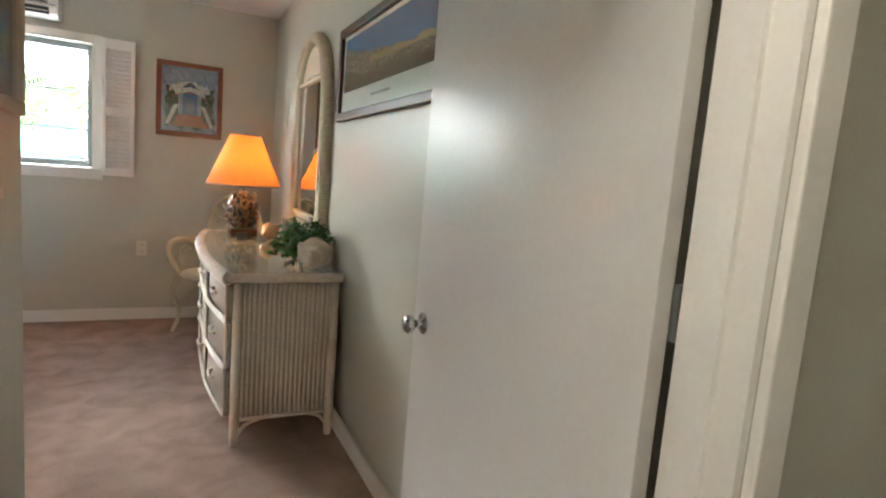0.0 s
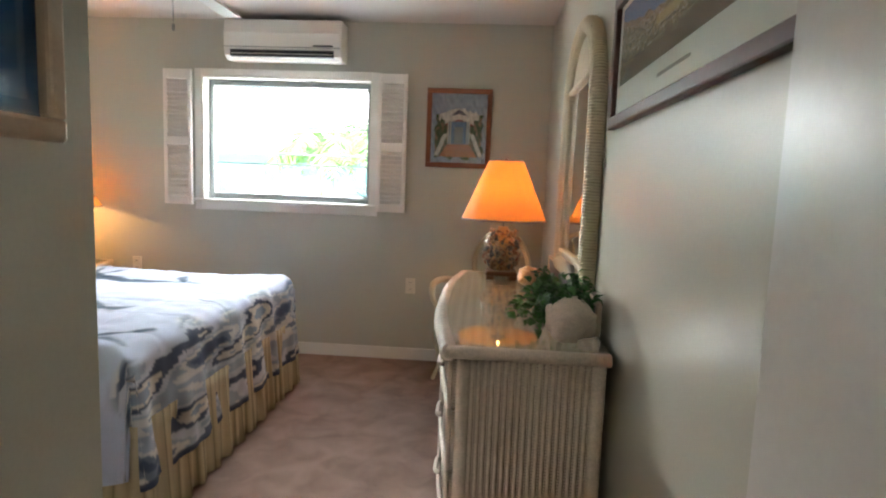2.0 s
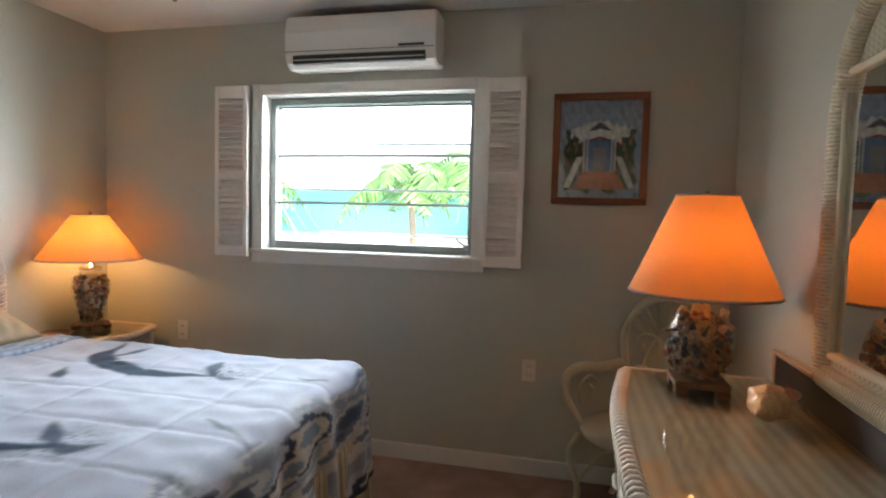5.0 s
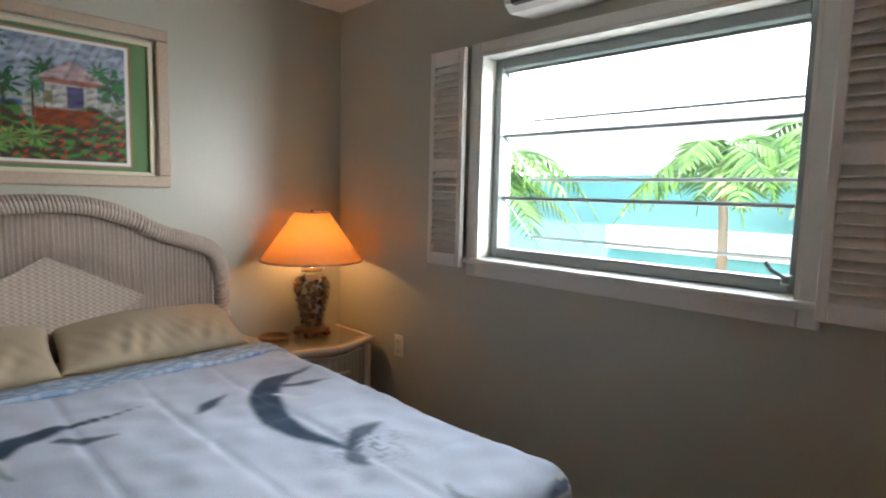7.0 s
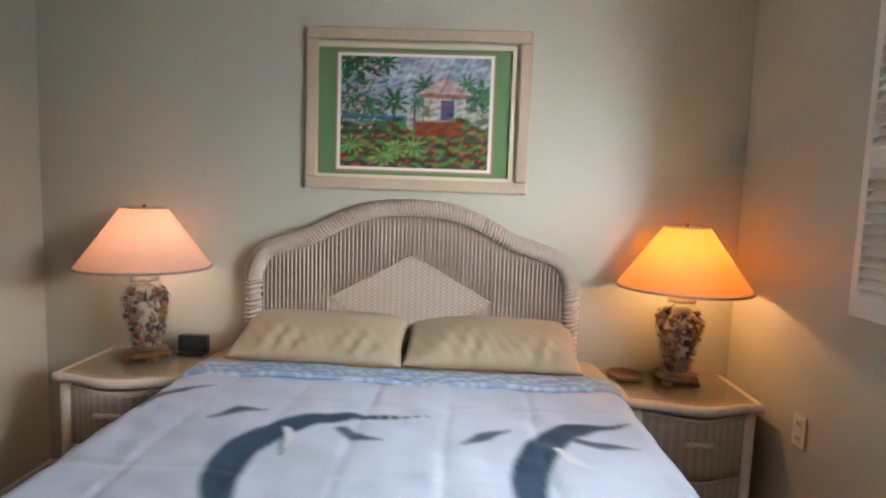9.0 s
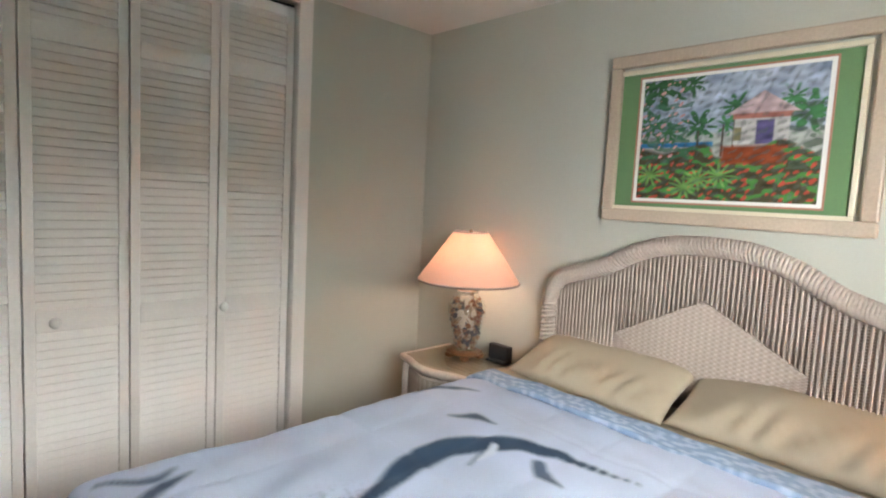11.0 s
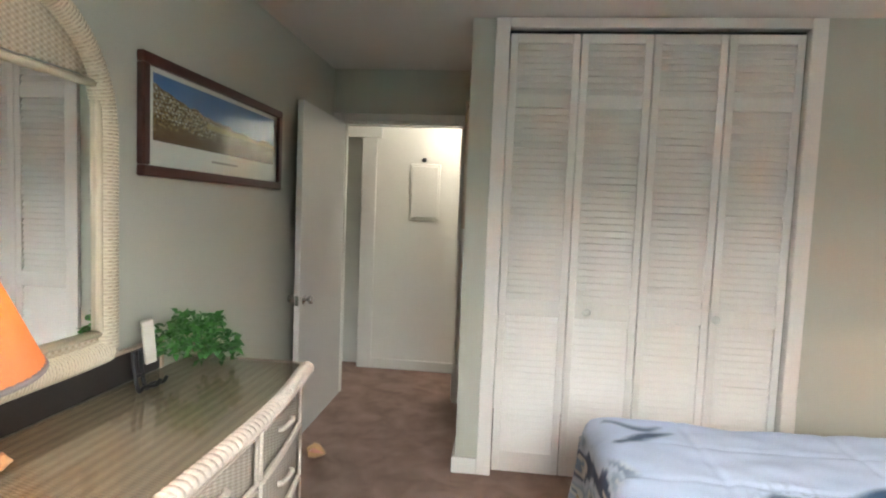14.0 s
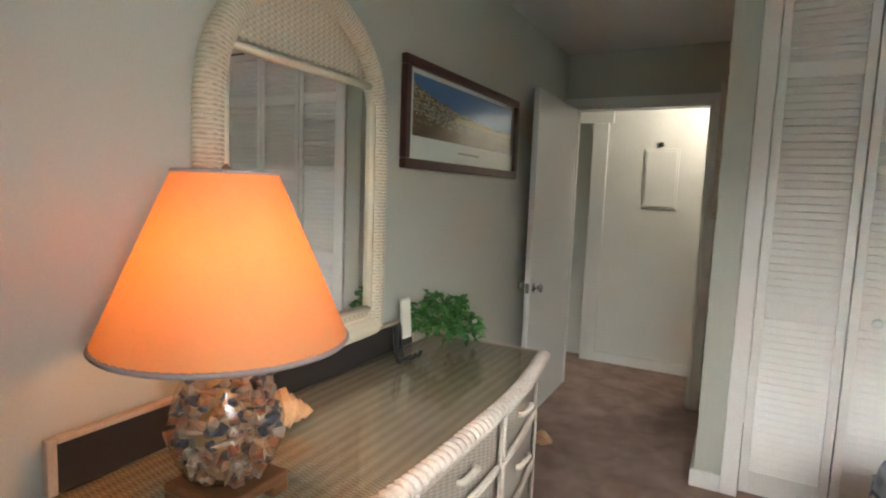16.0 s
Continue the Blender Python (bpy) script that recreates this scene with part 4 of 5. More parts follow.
part("woven_top", dresser_plate(DZ - 0.006, 0.0, 0.032), WEAVE_TOP, dresser)
gl = part("glass_top", dresser_plate(DZ, 0.02, 0.005), GLASS, dresser, "clear glass sheet with green edge")
edge_path = [(DXB, DY0, DZ - 0.022)] + [(dfront(y), y, DZ - 0.022) for y in dys] + [(DXB, DY1, DZ - 0.022)]
part("rolled_edge", tube(bmesh.new(), edge_path, 0.021, 10), REED, dresser, smooth=True)
bm = bmesh.new()
fine = []
for a, c in zip(edge_path[1:-1], edge_path[2:-1]):
    a, c = Vector(a), Vector(c)
    fine += [a]
for p, q in zip(fine, fine[1:]):
    t = (q - p).normalized()
    up = Vector((0, 0, 1))
    side = t.cross(up)
    tube(bm, [p + (side * math.cos(a) + up * math.sin(a)) * 0.019 + t * 0.010 * math.sin(a) for a in [2 * math.pi * j / 10 for j in range(10)]], 0.0105, 6, closed=True)
part("rope_wrap", bm, REED, dresser, "cane wrapping along the front edge", True)
BOT = 0.12
bm = bmesh.new()
g = [bm.verts.new((dfront(y) + 0.035, DY0 + 0.03 + (DY1 - DY0 - 0.06) * k / 60, BOT)) for k, y in enumerate(dys)] + [bm.verts.new((DXB - 0.01, DY1 - 0.03, BOT)), bm.verts.new((DXB - 0.01, DY0 + 0.03, BOT))]
f = bm.faces.new(g)
r = bmesh.ops.extrude_face_region(bm, geom=[f])
bmesh.ops.translate(bm, verts=[q for q in r["geom"] if isinstance(q, bmesh.types.BMVert)], vec=(0, 0, DZ - 0.04 - BOT))
bmesh.ops.recalc_face_normals(bm, faces=bm.faces)
body = part("body", bm, WEAVE_SIDE, dresser)
for yy, sg in ((DY0 + 0.03, -1), (DY1 - 0.03, 1)):
    bm = bmesh.new()
    nr = 18
    for k in range(nr):
        x = 1.145 + (DXB - 0.06 - 1.145) * k / (nr - 1)
        tube(bm, [(x, yy + sg * 0.001, BOT + 0.01), (x, yy + sg * 0.001, DZ - 0.05)], 0.0072, 6)
    part("reed_facing", bm, REED, body, smooth=True)
for lx, ly in ((1.115, DY0 + 0.03), (DXB - 0.025, DY0 + 0.03), (1.115, DY1 - 0.03), (DXB - 0.025, DY1 - 0.03)):
    part("leg", L([(0.017, 0.0), (0.020, 0.03), (0.022, BOT), (0.022, DZ - 0.04)], (lx, ly, 0), 12), REED, dresser, smooth=True)
for sg, yy in ((1, DY0 + 0.03), (-1, DY1 - 0.03)):
    bm = bmesh.new()
    tube(bm, smooth_line([(1.125, yy, 0.045), (1.17, yy, 0.095), (1.24, yy, BOT)], 5), 0.009, 6)
    tube(bm, smooth_line([(DXB - 0.03, yy, 0.045), (DXB - 0.07, yy, 0.095), (DXB - 0.13, yy, BOT)], 5), 0.009, 6)
    tube(bm, [(1.12, yy, BOT), (DXB - 0.03, yy, BOT)], 0.011, 6)
    part("brace", bm, REED, dresser, smooth=True)
cols = ((DY0 + 0.055, DY0 + 0.53), (DY0 + 0.56, DY1 - 0.56), (DY1 - 0.53, DY1 - 0.055))
for c0, c1 in cols:
    for z0, z1 in ((0.575, 0.73), (0.36, 0.56), (0.135, 0.345)):
        yy = np.linspace(c0, c1, 22)
        P = np.array([[(dfront(y) + 0.022, y, zz) for y in yy] for zz in np.linspace(z0, z1, 6)])
        d = sheet("drawer", P, 0.022, WEAVE_FRONT, dresser)
        frm = [(dfront(y) + 0.012, y, z0) for y in yy] + [(dfront(y) + 0.012, y, z1) for y in yy[::-1]]
        part("drawer_border", tube(bmesh.new(), frm, 0.009, 6, closed=True), REED, d, smooth=True)
        ym, zm = (c0 + c1) / 2, (z0 + z1) / 2 + 0.01
        bm = bmesh.new()
        tube(bm, smooth_line([(dfront(ym) + 0.012, ym - 0.055, zm), (dfront(ym) - 0.002, ym - 0.045, zm), (dfront(ym) - 0.004, ym, zm), (dfront(ym) - 0.002, ym + 0.045, zm), (dfront(ym) + 0.012, ym + 0.055, zm)], 5), 0.010, 8)
        part("handle", bm, REED, d, "white wrapped pull handle", True)
DT = DZ + 0.001

# dark board standing behind, under the mirror
board = thing("gallery_board", (1.575, 3.43, DZ), "long dark board with pale border standing against the wall", "board")
part("board_panel", B(1.562, 1.572, 2.82, 4.17, DT, 0.905, bevel=0.002), DARKBOARD, board)
bm = bmesh.new()
box(bm, 1.556, 1.575, 2.80, 2.82, DT, 0.918, bevel=0.003), box(bm, 1.556, 1.575, 4.17, 4.19, DT, 0.918, bevel=0.003), box(bm, 1.556, 1.575, 2.82, 4.17, 0.905, 0.918, bevel=0.003)
part("board_border", bm, LIMED, board)

# arched wicker mirror
mirror = thing("wall_mirror", (1.61, 3.463, 0.91), "arched wicker-framed wall mirror above the dresser", "mirror")
MY, MHW, MZ0, MZS, MZT = 3.445, 0.355, 0.935, 1.60, 2.005
arch = [(MY - MHW, MZ0), (MY - MHW, 1.3), (MY - MHW, MZS)] + [(MY - MHW * math.cos(a), MZS + (MZT - MZS) * math.sin(a) ** 0.9) for a in [math.pi * k / 24 for k in range(1, 24)]] + [(MY + MHW, MZS), (MY + MHW, 1.3), (MY + MHW, MZ0)]
ring = smooth_line([(1.572, y, z) for y, z in arch], 4)
ring += smooth_line([(1.572, MY + MHW, MZ0), (1.572, MY + 0.2, MZ0 - 0.005), (1.572, MY - 0.2, MZ0 - 0.005), (1.572, MY - MHW, MZ0)], 8)[1:-1]
even = []
acc = 0.0
for a, c in zip(ring, ring[1:] + ring[:1]):
    d = (c - a).length
    while acc < d:
        even.append(a.lerp(c, acc / d))
        acc += 0.0115
    acc -= d
bm = bmesh.new()
tube(bm, even, 0.036, 12, closed=True)
mf = part("wicker_rim", bm, WEAVE_MIRROR, mirror, "wrapped cream wicker rim", True)
bm = bmesh.new()
for k, p in enumerate(even):
    t = (even[(k + 1) % len(even)] - even[k - 1]).normalized()
    side = Vector((1, 0, 0))
    up = t.cross(side)
    tube(bm, [p + (side * math.cos(a) + up * math.sin(a)) * 0.0365 for a in [2 * math.pi * j / 10 for j in range(10)]], 0.0036, 4, closed=True)
part("rim_wrapping", bm, CREAMW, mf, smooth=True)
def arch_half(zz):
    return MHW * math.sqrt(max(0.0, 1 - min(1.0, max(0.0, (zz - MZS) / (MZT - MZS)) ** (1 / 0.9)) ** 2))


P = np.array([[(1.57, MY + arch_half(zz) * s, zz) for s in (-1, -0.5, 0, 0.5, 1)] for zz in np.linspace(1.795, MZT - 0.004, 14)])
sheet("woven_arch", P, 0.004, WEAVE_MIRROR, mirror)
part("mirror_glass", B(1.57, 1.576, MY - 0.33, MY + 0.33, 0.985, 1.79), MIRROR, mirror, "clear silvered glass")
bm = bmesh.new()
for a, c in (((MY - 0.315, 1.0), (MY - 0.315, 1.775)), ((MY - 0.315, 1.775), (MY + 0.315, 1.775)), ((MY + 0.315, 1.775), (MY + 0.315, 1.0)), ((MY + 0.315, 1.0), (MY - 0.315, 1.0))):
    tube(bm, [(1.563, a[0], a[1]), (1.563, c[0], c[1])], 0.0115, 8)
part("inner_bead", bm, CREAMW, mirror, smooth=True)
part("bottom_weave", B(1.568, 1.5695, MY - MHW + 0.02, MY + MHW - 0.02, 0.935, 0.995), WEAVE_MIRROR, mirror)

# shell lamp on the dresser
LC = (1.275, 4.0)
sl = thing("shell_lamp", (LC[0], LC[1], DT), "glass lamp full of shells with glowing orange pleated shade", "table lamp")
bm = B(LC[0] - 0.085, LC[0] + 0.085, LC[1] - 0.085, LC[1] + 0.085, DT + 0.022, DT + 0.046, bevel=0.008)
for sx in (-1, 1):
    for sy in (-1, 1):
        box(bm, LC[0] + sx * 0.062 - 0.022, LC[0] + sx * 0.062 + 0.022, LC[1] + sy * 0.062 - 0.022, LC[1] + sy * 0.062 + 0.022, DT, DT + 0.024, bevel=0.006)
part("stand", bm, WOODBASE, sl, "reddish wooden footed stand")
eg = [(0.05, 0.047), (0.085, 0.07), (0.106, 0.12), (0.110, 0.165), (0.098, 0.22), (0.072, 0.275), (0.045, 0.31), (0.040, 0.33)]
part("glass_body", L([(a, DT + h) for a, h in eg], (LC[0], LC[1], 0), 40), GLASS, sl, "clear egg-shaped glass body", True)
bm = shell_heap((0.06, 0.27), lambda h: float(np.interp(h, [p[1] for p in eg], [p[0] for p in eg])), 3, 380, 0.0145)
bmesh.ops.translate(bm, verts=bm.verts, vec=(LC[0], LC[1], DT))
tagged(part("shell_filling", bm, SHELLS, sl, "orange and grey shells with starfish shapes"), kind="stuff")
part("inner_core", L([(0.03, DT + 0.05), (0.07, DT + 0.15), (0.025, DT + 0.29)], (LC[0], LC[1], 0), 20), CONCHO, sl, smooth=True)
part("cap", L([(0.043, DT + 0.331), (0.043, DT + 0.34), (0.014, DT + 0.345), (0.012, DT + 0.38)], (LC[0], LC[1], 0), 24), CHROME, sl, smooth=True)
shade(sl, LC, 1.13, 1.45, 0.230, 0.094, SHADE_O, 70)
bulb("lamp_bulb", (LC[0], LC[1], 1.25), 0.72, (1.0, 0.42, 0.12))


def conch(name, at, size, rz, rx, material, label, lip=True):
    """A spired conch: whorls that shrink to a tip, with knobs on the shoulder and a flared lip."""
    c = thing(name, at, label, "shell")
    bm = bmesh.new()
    n = 30
    rings = []
    prof = [(0.02, -1.0), (0.14, -0.85), (0.26, -0.6), (0.40, -0.3), (0.50, 0.0), (0.54, 0.2), (0.44, 0.32), (0.40, 0.38), (0.42, 0.44), (0.31, 0.54), (0.28, 0.60), (0.30, 0.65), (0.20, 0.76), (0.18, 0.81), (0.19, 0.85), (0.09, 0.97), (0.02, 1.06)]
    for i, (r, z) in enumerate(prof):
        ring = []
        for k in range(n):
            a = 2 * math.pi * k / n
            knob = 1 + (0.17 * max(0, math.sin(a * 6 + i)) if i in (5, 8, 11, 14) else 0.02 * math.sin(a * 9 + i))
            spread = 1 + (0.25 * max(0, math.cos(a)) ** 3 if z < 0.25 else 0)
            ring.append(bm.verts.new((r * knob * spread * math.cos(a), r * knob * math.sin(a), z)))
        rings.append(ring)
    for a, b in zip(rings, rings[1:]):
        for k in range(n):
            bm.faces.new((a[k], a[(k + 1) % n], b[(k + 1) % n], b[k]))
    capped(bm, rings)
    m = Matrix.Translation(Vector(at)) @ Euler((radians(rx), 0, radians(rz))).to_matrix().to_4x4() @ Matrix.Diagonal((size, size, size, 1))
    bmesh.ops.transform(bm, matrix=m, verts=bm.verts)
    low = min(v.co.z for v in bm.verts)
    lift = Vector((0, 0, at[2] - low))
    bmesh.ops.translate(bm, verts=bm.verts, vec=lift)
    part("spire", bm, material, c, smooth=True)
    if lip:
        bm = bmesh.new()
        pts = smooth_line([(0.42, 0.12, 0.25), (0.72, 0.2, 0.0), (0.74, 0.2, -0.4), (0.5, 0.14, -0.8), (0.15, 0.08, -1.0)], 6)
        inner = smooth_line([(0.30, 0.26, 0.2), (0.35, 0.34, 0.0), (0.34, 0.32, -0.4), (0.25, 0.2, -0.75), (0.1, 0.1, -0.95)], 6)
        A = [bm.verts.new(p) for p in pts]
        I = [bm.verts.new(p) for p in inner]
        for k in range(len(A) - 1):
            bm.faces.new((A[k], A[k + 1], I[k + 1], I[k]))
        bmesh.ops.solidify(bm, geom=bm.faces[:], thickness=0.03)
        bmesh.ops.transform(bm, matrix=Matrix.Translation(lift) @ m, verts=bm.verts)
        part("lip", bm, PINK, c, "glossy pink inner lip", True)
    return c


def foliage(at, count, spread, height, seed):
    r = random.Random(seed)
    bm = bmesh.new()
    for k in range(count):
        a = r.uniform(0, 2 * math.pi)
        el = r.uniform(-0.35, 1.2)
        d = r.uniform(0.35, 1.0)
        base = Vector(at) + Vector((math.cos(a) * math.cos(el) * spread[0] * d, math.sin(a) * math.cos(el) * spread[1] * d, max(-0.04, math.sin(el) * height * d)))
        ln, wd = r.uniform(0.028, 0.05), r.uniform(0.011, 0.018)
        rot = Euler((r.uniform(-0.8, 0.8), r.uniform(-0.9, 0.6), a + r.uniform(-0.8, 0.8))).to_matrix()
        prof = ((0, 0.0, 0), (0.3, 0.9, 0.004), (0.6, 0.8, 0.003), (1.0, 0.0, -0.008))
        left, right, midr = [], [], []
        for t, w, h in prof:
            midr.append(bm.verts.new(base + rot @ Vector((t * ln, 0, h))))
            if w:
                left.append(bm.verts.new(base + rot @ Vector((t * ln, w * wd, h + 0.004))))
                right.append(bm.verts.new(base + rot @ Vector((t * ln, -w * wd, h + 0.004))))
        for side, flip in ((left, 1), (right, -1)):
            for q in ((midr[0], side[0], midr[1]), (midr[1], side[0], side[1], midr[2]), (midr[2], side[1], midr[3])):
                bm.faces.new(q if flip > 0 else q[::-1])
    return bm


pc = conch("shell_planter", (1.45, 2.70, DT), 0.135, -20, 108, CONCHM, "large pale conch shell planted with trailing ivy", lip=False)
tagged(part("ivy", foliage((1.43, 2.82, DT + 0.11), 330, (0.12, 0.13), 0.12, 5), LEAF, pc, "bright green trailing leaves"), kind="stuff")
bm = foliage((1.34, 2.79, DT + 0.06), 70, (0.07, 0.10), 0.07, 8)
tagged(part("ivy_trail", bm, LEAF, pc, "trailing leaves"), kind="stuff")
# the lamp's orange light is put into this shell's colour
conch("conch_shell", (1.41, 3.74, DT), 0.095, -35, 100, CONCHO, "conch shell with pink lip, coloured orange as lit by the lamp")
rem = thing("remote_control", (1.50, 2.98, DT), "white remote control standing in the planter", "remote control")
bm = B(-0.02, 0.02, -0.008, 0.008, 0, 0.17, bevel=0.004)
bmesh.ops.transform(bm, matrix=pose(1.51, 2.95, DT + 0.06, -14, 12, 60), verts=bm.verts)
part("remote_body", bm, PLASTIC, rem)
for i in range(2):
    for j in range(4):
        bm = B(-0.005, 0.005, -0.0105, -0.008, 0, 0.008)
        bmesh.ops.transform(bm, matrix=pose(1.51, 2.95, DT + 0.06, -14, 12, 60) @ pose(-0.008 + 0.016 * i, 0, 0.03 + 0.022 * j), verts=bm.verts)
        part("button", bm, BLACK, rem)
easel = thing("plate_easel", (1.46, 3.05, DT), "small black folding plate stand on the dresser", "plate stand")
for sx in (0, 0.035):
    bm = bmesh.new()
    tube(bm, smooth_line([(1.48, 3.05 + sx, DT + 0.13), (1.475, 3.05 + sx, DT + 0.07), (1.46, 3.05 + sx, DT + 0.004), (1.44, 3.05 + sx, DT + 0.02), (1.40, 3.05 + sx, DT + 0.03), (1.385, 3.05 + sx, DT + 0.05)], 6), 0.007, 6)
    part("easel_leg", bm, BLACK, easel, smooth=True)
bm = bmesh.new()
tube(bm, [(1.47, 3.045, DT + 0.05), (1.47, 3.09, DT + 0.05)], 0.006, 6)
part("crossbar", bm, BLACK, easel)
conch("shell_doorstop", (1.30, 1.78, 0.0), 0.075, 60, 95, CONCHO, "orange and white shell lying beside the door")

# ---------------------------------------------------------------- wicker armchair in the corner
chair = thing("wicker_armchair", (1.17, 4.62, 0), "cream wicker armchair with scrolled openwork back and arms", "armchair")
CXm = 1.17
part("seat", L([(0.20, 0.40), (0.235, 0.405), (0.245, 0.42), (0.235, 0.438), (0.19, 0.445), (0.02, 0.447)], (CXm, 4.60, 0), 36), CHAIRM, chair, smooth=True)
for sx, sy in ((-1, -1), (1, -1), (-1, 1), (1, 1)):
    x, y = CXm + sx * 0.19, 4.60 + sy * 0.17
    part("leg", tube(bmesh.new(), smooth_line([(x * 0.98 + CXm * 0.02, y, 0.40), (x + sx * 0.03, y + sy * 0.02, 0.30), (x - sx * 0.01, y, 0.14), (x + sx * 0.03, y + sy * 0.02, 0.0)], 6), 0.014, 8), CHAIRM, chair, smooth=True)
back = smooth_line([(CXm - 0.21, 4.80, 0.42), (CXm - 0.20, 4.83, 0.65), (CXm - 0.22, 4.85, 0.80), (CXm - 0.14, 4.86, 0.95), (CXm, 4.865, 1.01), (CXm + 0.14, 4.86, 0.95), (CXm + 0.22, 4.85, 0.80), (CXm + 0.20, 4.83, 0.65), (CXm + 0.21, 4.80, 0.42)], 8)
part("back_frame", tube(bmesh.new(), back, 0.018, 8, twist=0.12), CHAIRM, chair, smooth=True)


def curl(c, r, y, start, turns, sgn):
    return [(c[0] + sgn * r * (1 - 0.55 * t) * math.cos(start + t * turns), y, c[1] + r * (1 - 0.55 * t) * math.sin(start + t * turns)) for t in [k / 26 for k in range(27)]]


bm = bmesh.new()
for sgn in (-1, 1):
    tube(bm, curl((CXm + sgn * 0.10, 0.60), 0.075, 4.83, -1.2, 6.5, sgn), 0.008, 6)
    tube(bm, curl((CXm + sgn * 0.085, 0.76), 0.07, 4.85, 0.4, 6.0, sgn), 0.008, 6)
    tube(bm, curl((CXm + sgn * 0.06, 0.50), 0.05, 4.82, 0.4, 6.0, sgn), 0.007, 6)
tube(bm, smooth_line([(CXm - 0.11, 4.82, 0.44), (CXm - 0.10, 4.845, 0.70), (CXm, 4.855, 0.86), (CXm + 0.10, 4.845, 0.70), (CXm + 0.11, 4.82, 0.44)], 8), 0.009, 6)
for k in range(9):
    a = math.pi * (k + 0.5) / 9
    tube(bm, [(CXm + 0.09 * math.cos(a), 4.855, 0.80 + 0.06 * math.sin(a)), (CXm + 0.18 * math.cos(a), 4.86, 0.82 + 0.16 * math.sin(a))], 0.006, 5)
part("back_scrollwork", bm, CHAIRM, chair, smooth=True)
for sgn in (-1, 1):
    arm = smooth_line([(CXm + sgn * 0.205, 4.82, 0.66), (CXm + sgn * 0.27, 4.72, 0.64), (CXm + sgn * 0.29, 4.58, 0.66), (CXm + sgn * 0.28, 4.46, 0.64), (CXm + sgn * 0.26, 4.43, 0.56), (CXm + sgn * 0.235, 4.47, 0.47), (CXm + sgn * 0.215, 4.50, 0.42)], 8)
    ar = part("armrest", tube(bmesh.new(), arm, lambda t: 0.026 - 0.012 * t, 8, twist=0.10), CHAIRM, chair, smooth=True)
    bm = bmesh.new()
    ctr = Vector((CXm + sgn * 0.26, 4.60, 0.54))
    tube(bm, [ctr + Vector((0, math.cos(0.5 + t * 7) * 0.085 * (1 - 0.6 * t), math.sin(0.5 + t * 7) * 0.085 * (1 - 0.6 * t))) for t in [k / 28 for k in range(29)]], 0.008, 6)
    part("arm_scroll", bm, CHAIRM, ar, smooth=True)
bm = bmesh.new()
for sgn in (-1, 1):
    tube(bm, smooth_line([(CXm + sgn * 0.19, 4.43, 0.18), (CXm + sgn * 0.08, 4.44, 0.33), (CXm, 4.44, 0.38)], 6), 0.008, 6)
part("apron_bracing", bm, CHAIRM, chair, smooth=True)
chair.location, chair.rotation_euler = (1.17, 4.585, 0), (0, 0, radians(-35))


# ---------------------------------------------------------------- pictures
def frame_ring(bm, plane, c, u0, u1, z0, z1, w, d0, d1, bevel=0.004):
    """Four mitre-like bars round a rectangle on a wall. plane: 'x' or 'y'; c: the wall; d0, d1: depths off it."""
    for a0, a1, b0, b1 in ((u0, u1, z1 - w, z1), (u0, u1, z0, z0 + w), (u0, u0 + w, z0 + w, z1 - w), (u1 - w, u1, z0 + w, z1 - w)):
        lo, hi = sorted((c + d0, c + d1))
        if plane == "x":
            box(bm, lo, hi, a0, a1, b0, b1, bevel=bevel)
        else:
            box(bm, a0, a1, lo, hi, b0, b1, bevel=bevel)
    return bm


def canvas(name, parent, plane, c, u0, u1, z0, z1, n, paint, flip=False):
    """A flat print: paint(s, t) gives colours over 0..1 across and up."""
    nz = max(2, round(n * abs(z1 - z0) / abs(u1 - u0)))
    s, t = np.meshgrid(np.linspace(0, 1, n), np.linspace(0, 1, nz), indexing="ij")
    u, zz = u0 + (u1 - u0) * s, z0 + (z1 - z0) * t
    cc = np.full_like(u, c)
    P = np.stack([cc, u, zz], -1) if plane == "x" else np.stack([u, cc, zz], -1)
    return sheet(name, P, 0, PRINT, parent, np.clip(paint(1 - s if flip else s, t), 0.005, 0.9))


def lay(col, mask, tint):
    m = np.clip(mask, 0, 1)[..., None]
    return col * (1 - m) + np.array(tint) * m


def soft_in(v, edge=0.01):
    return np.clip(0.5 + v / edge, 0, 1)


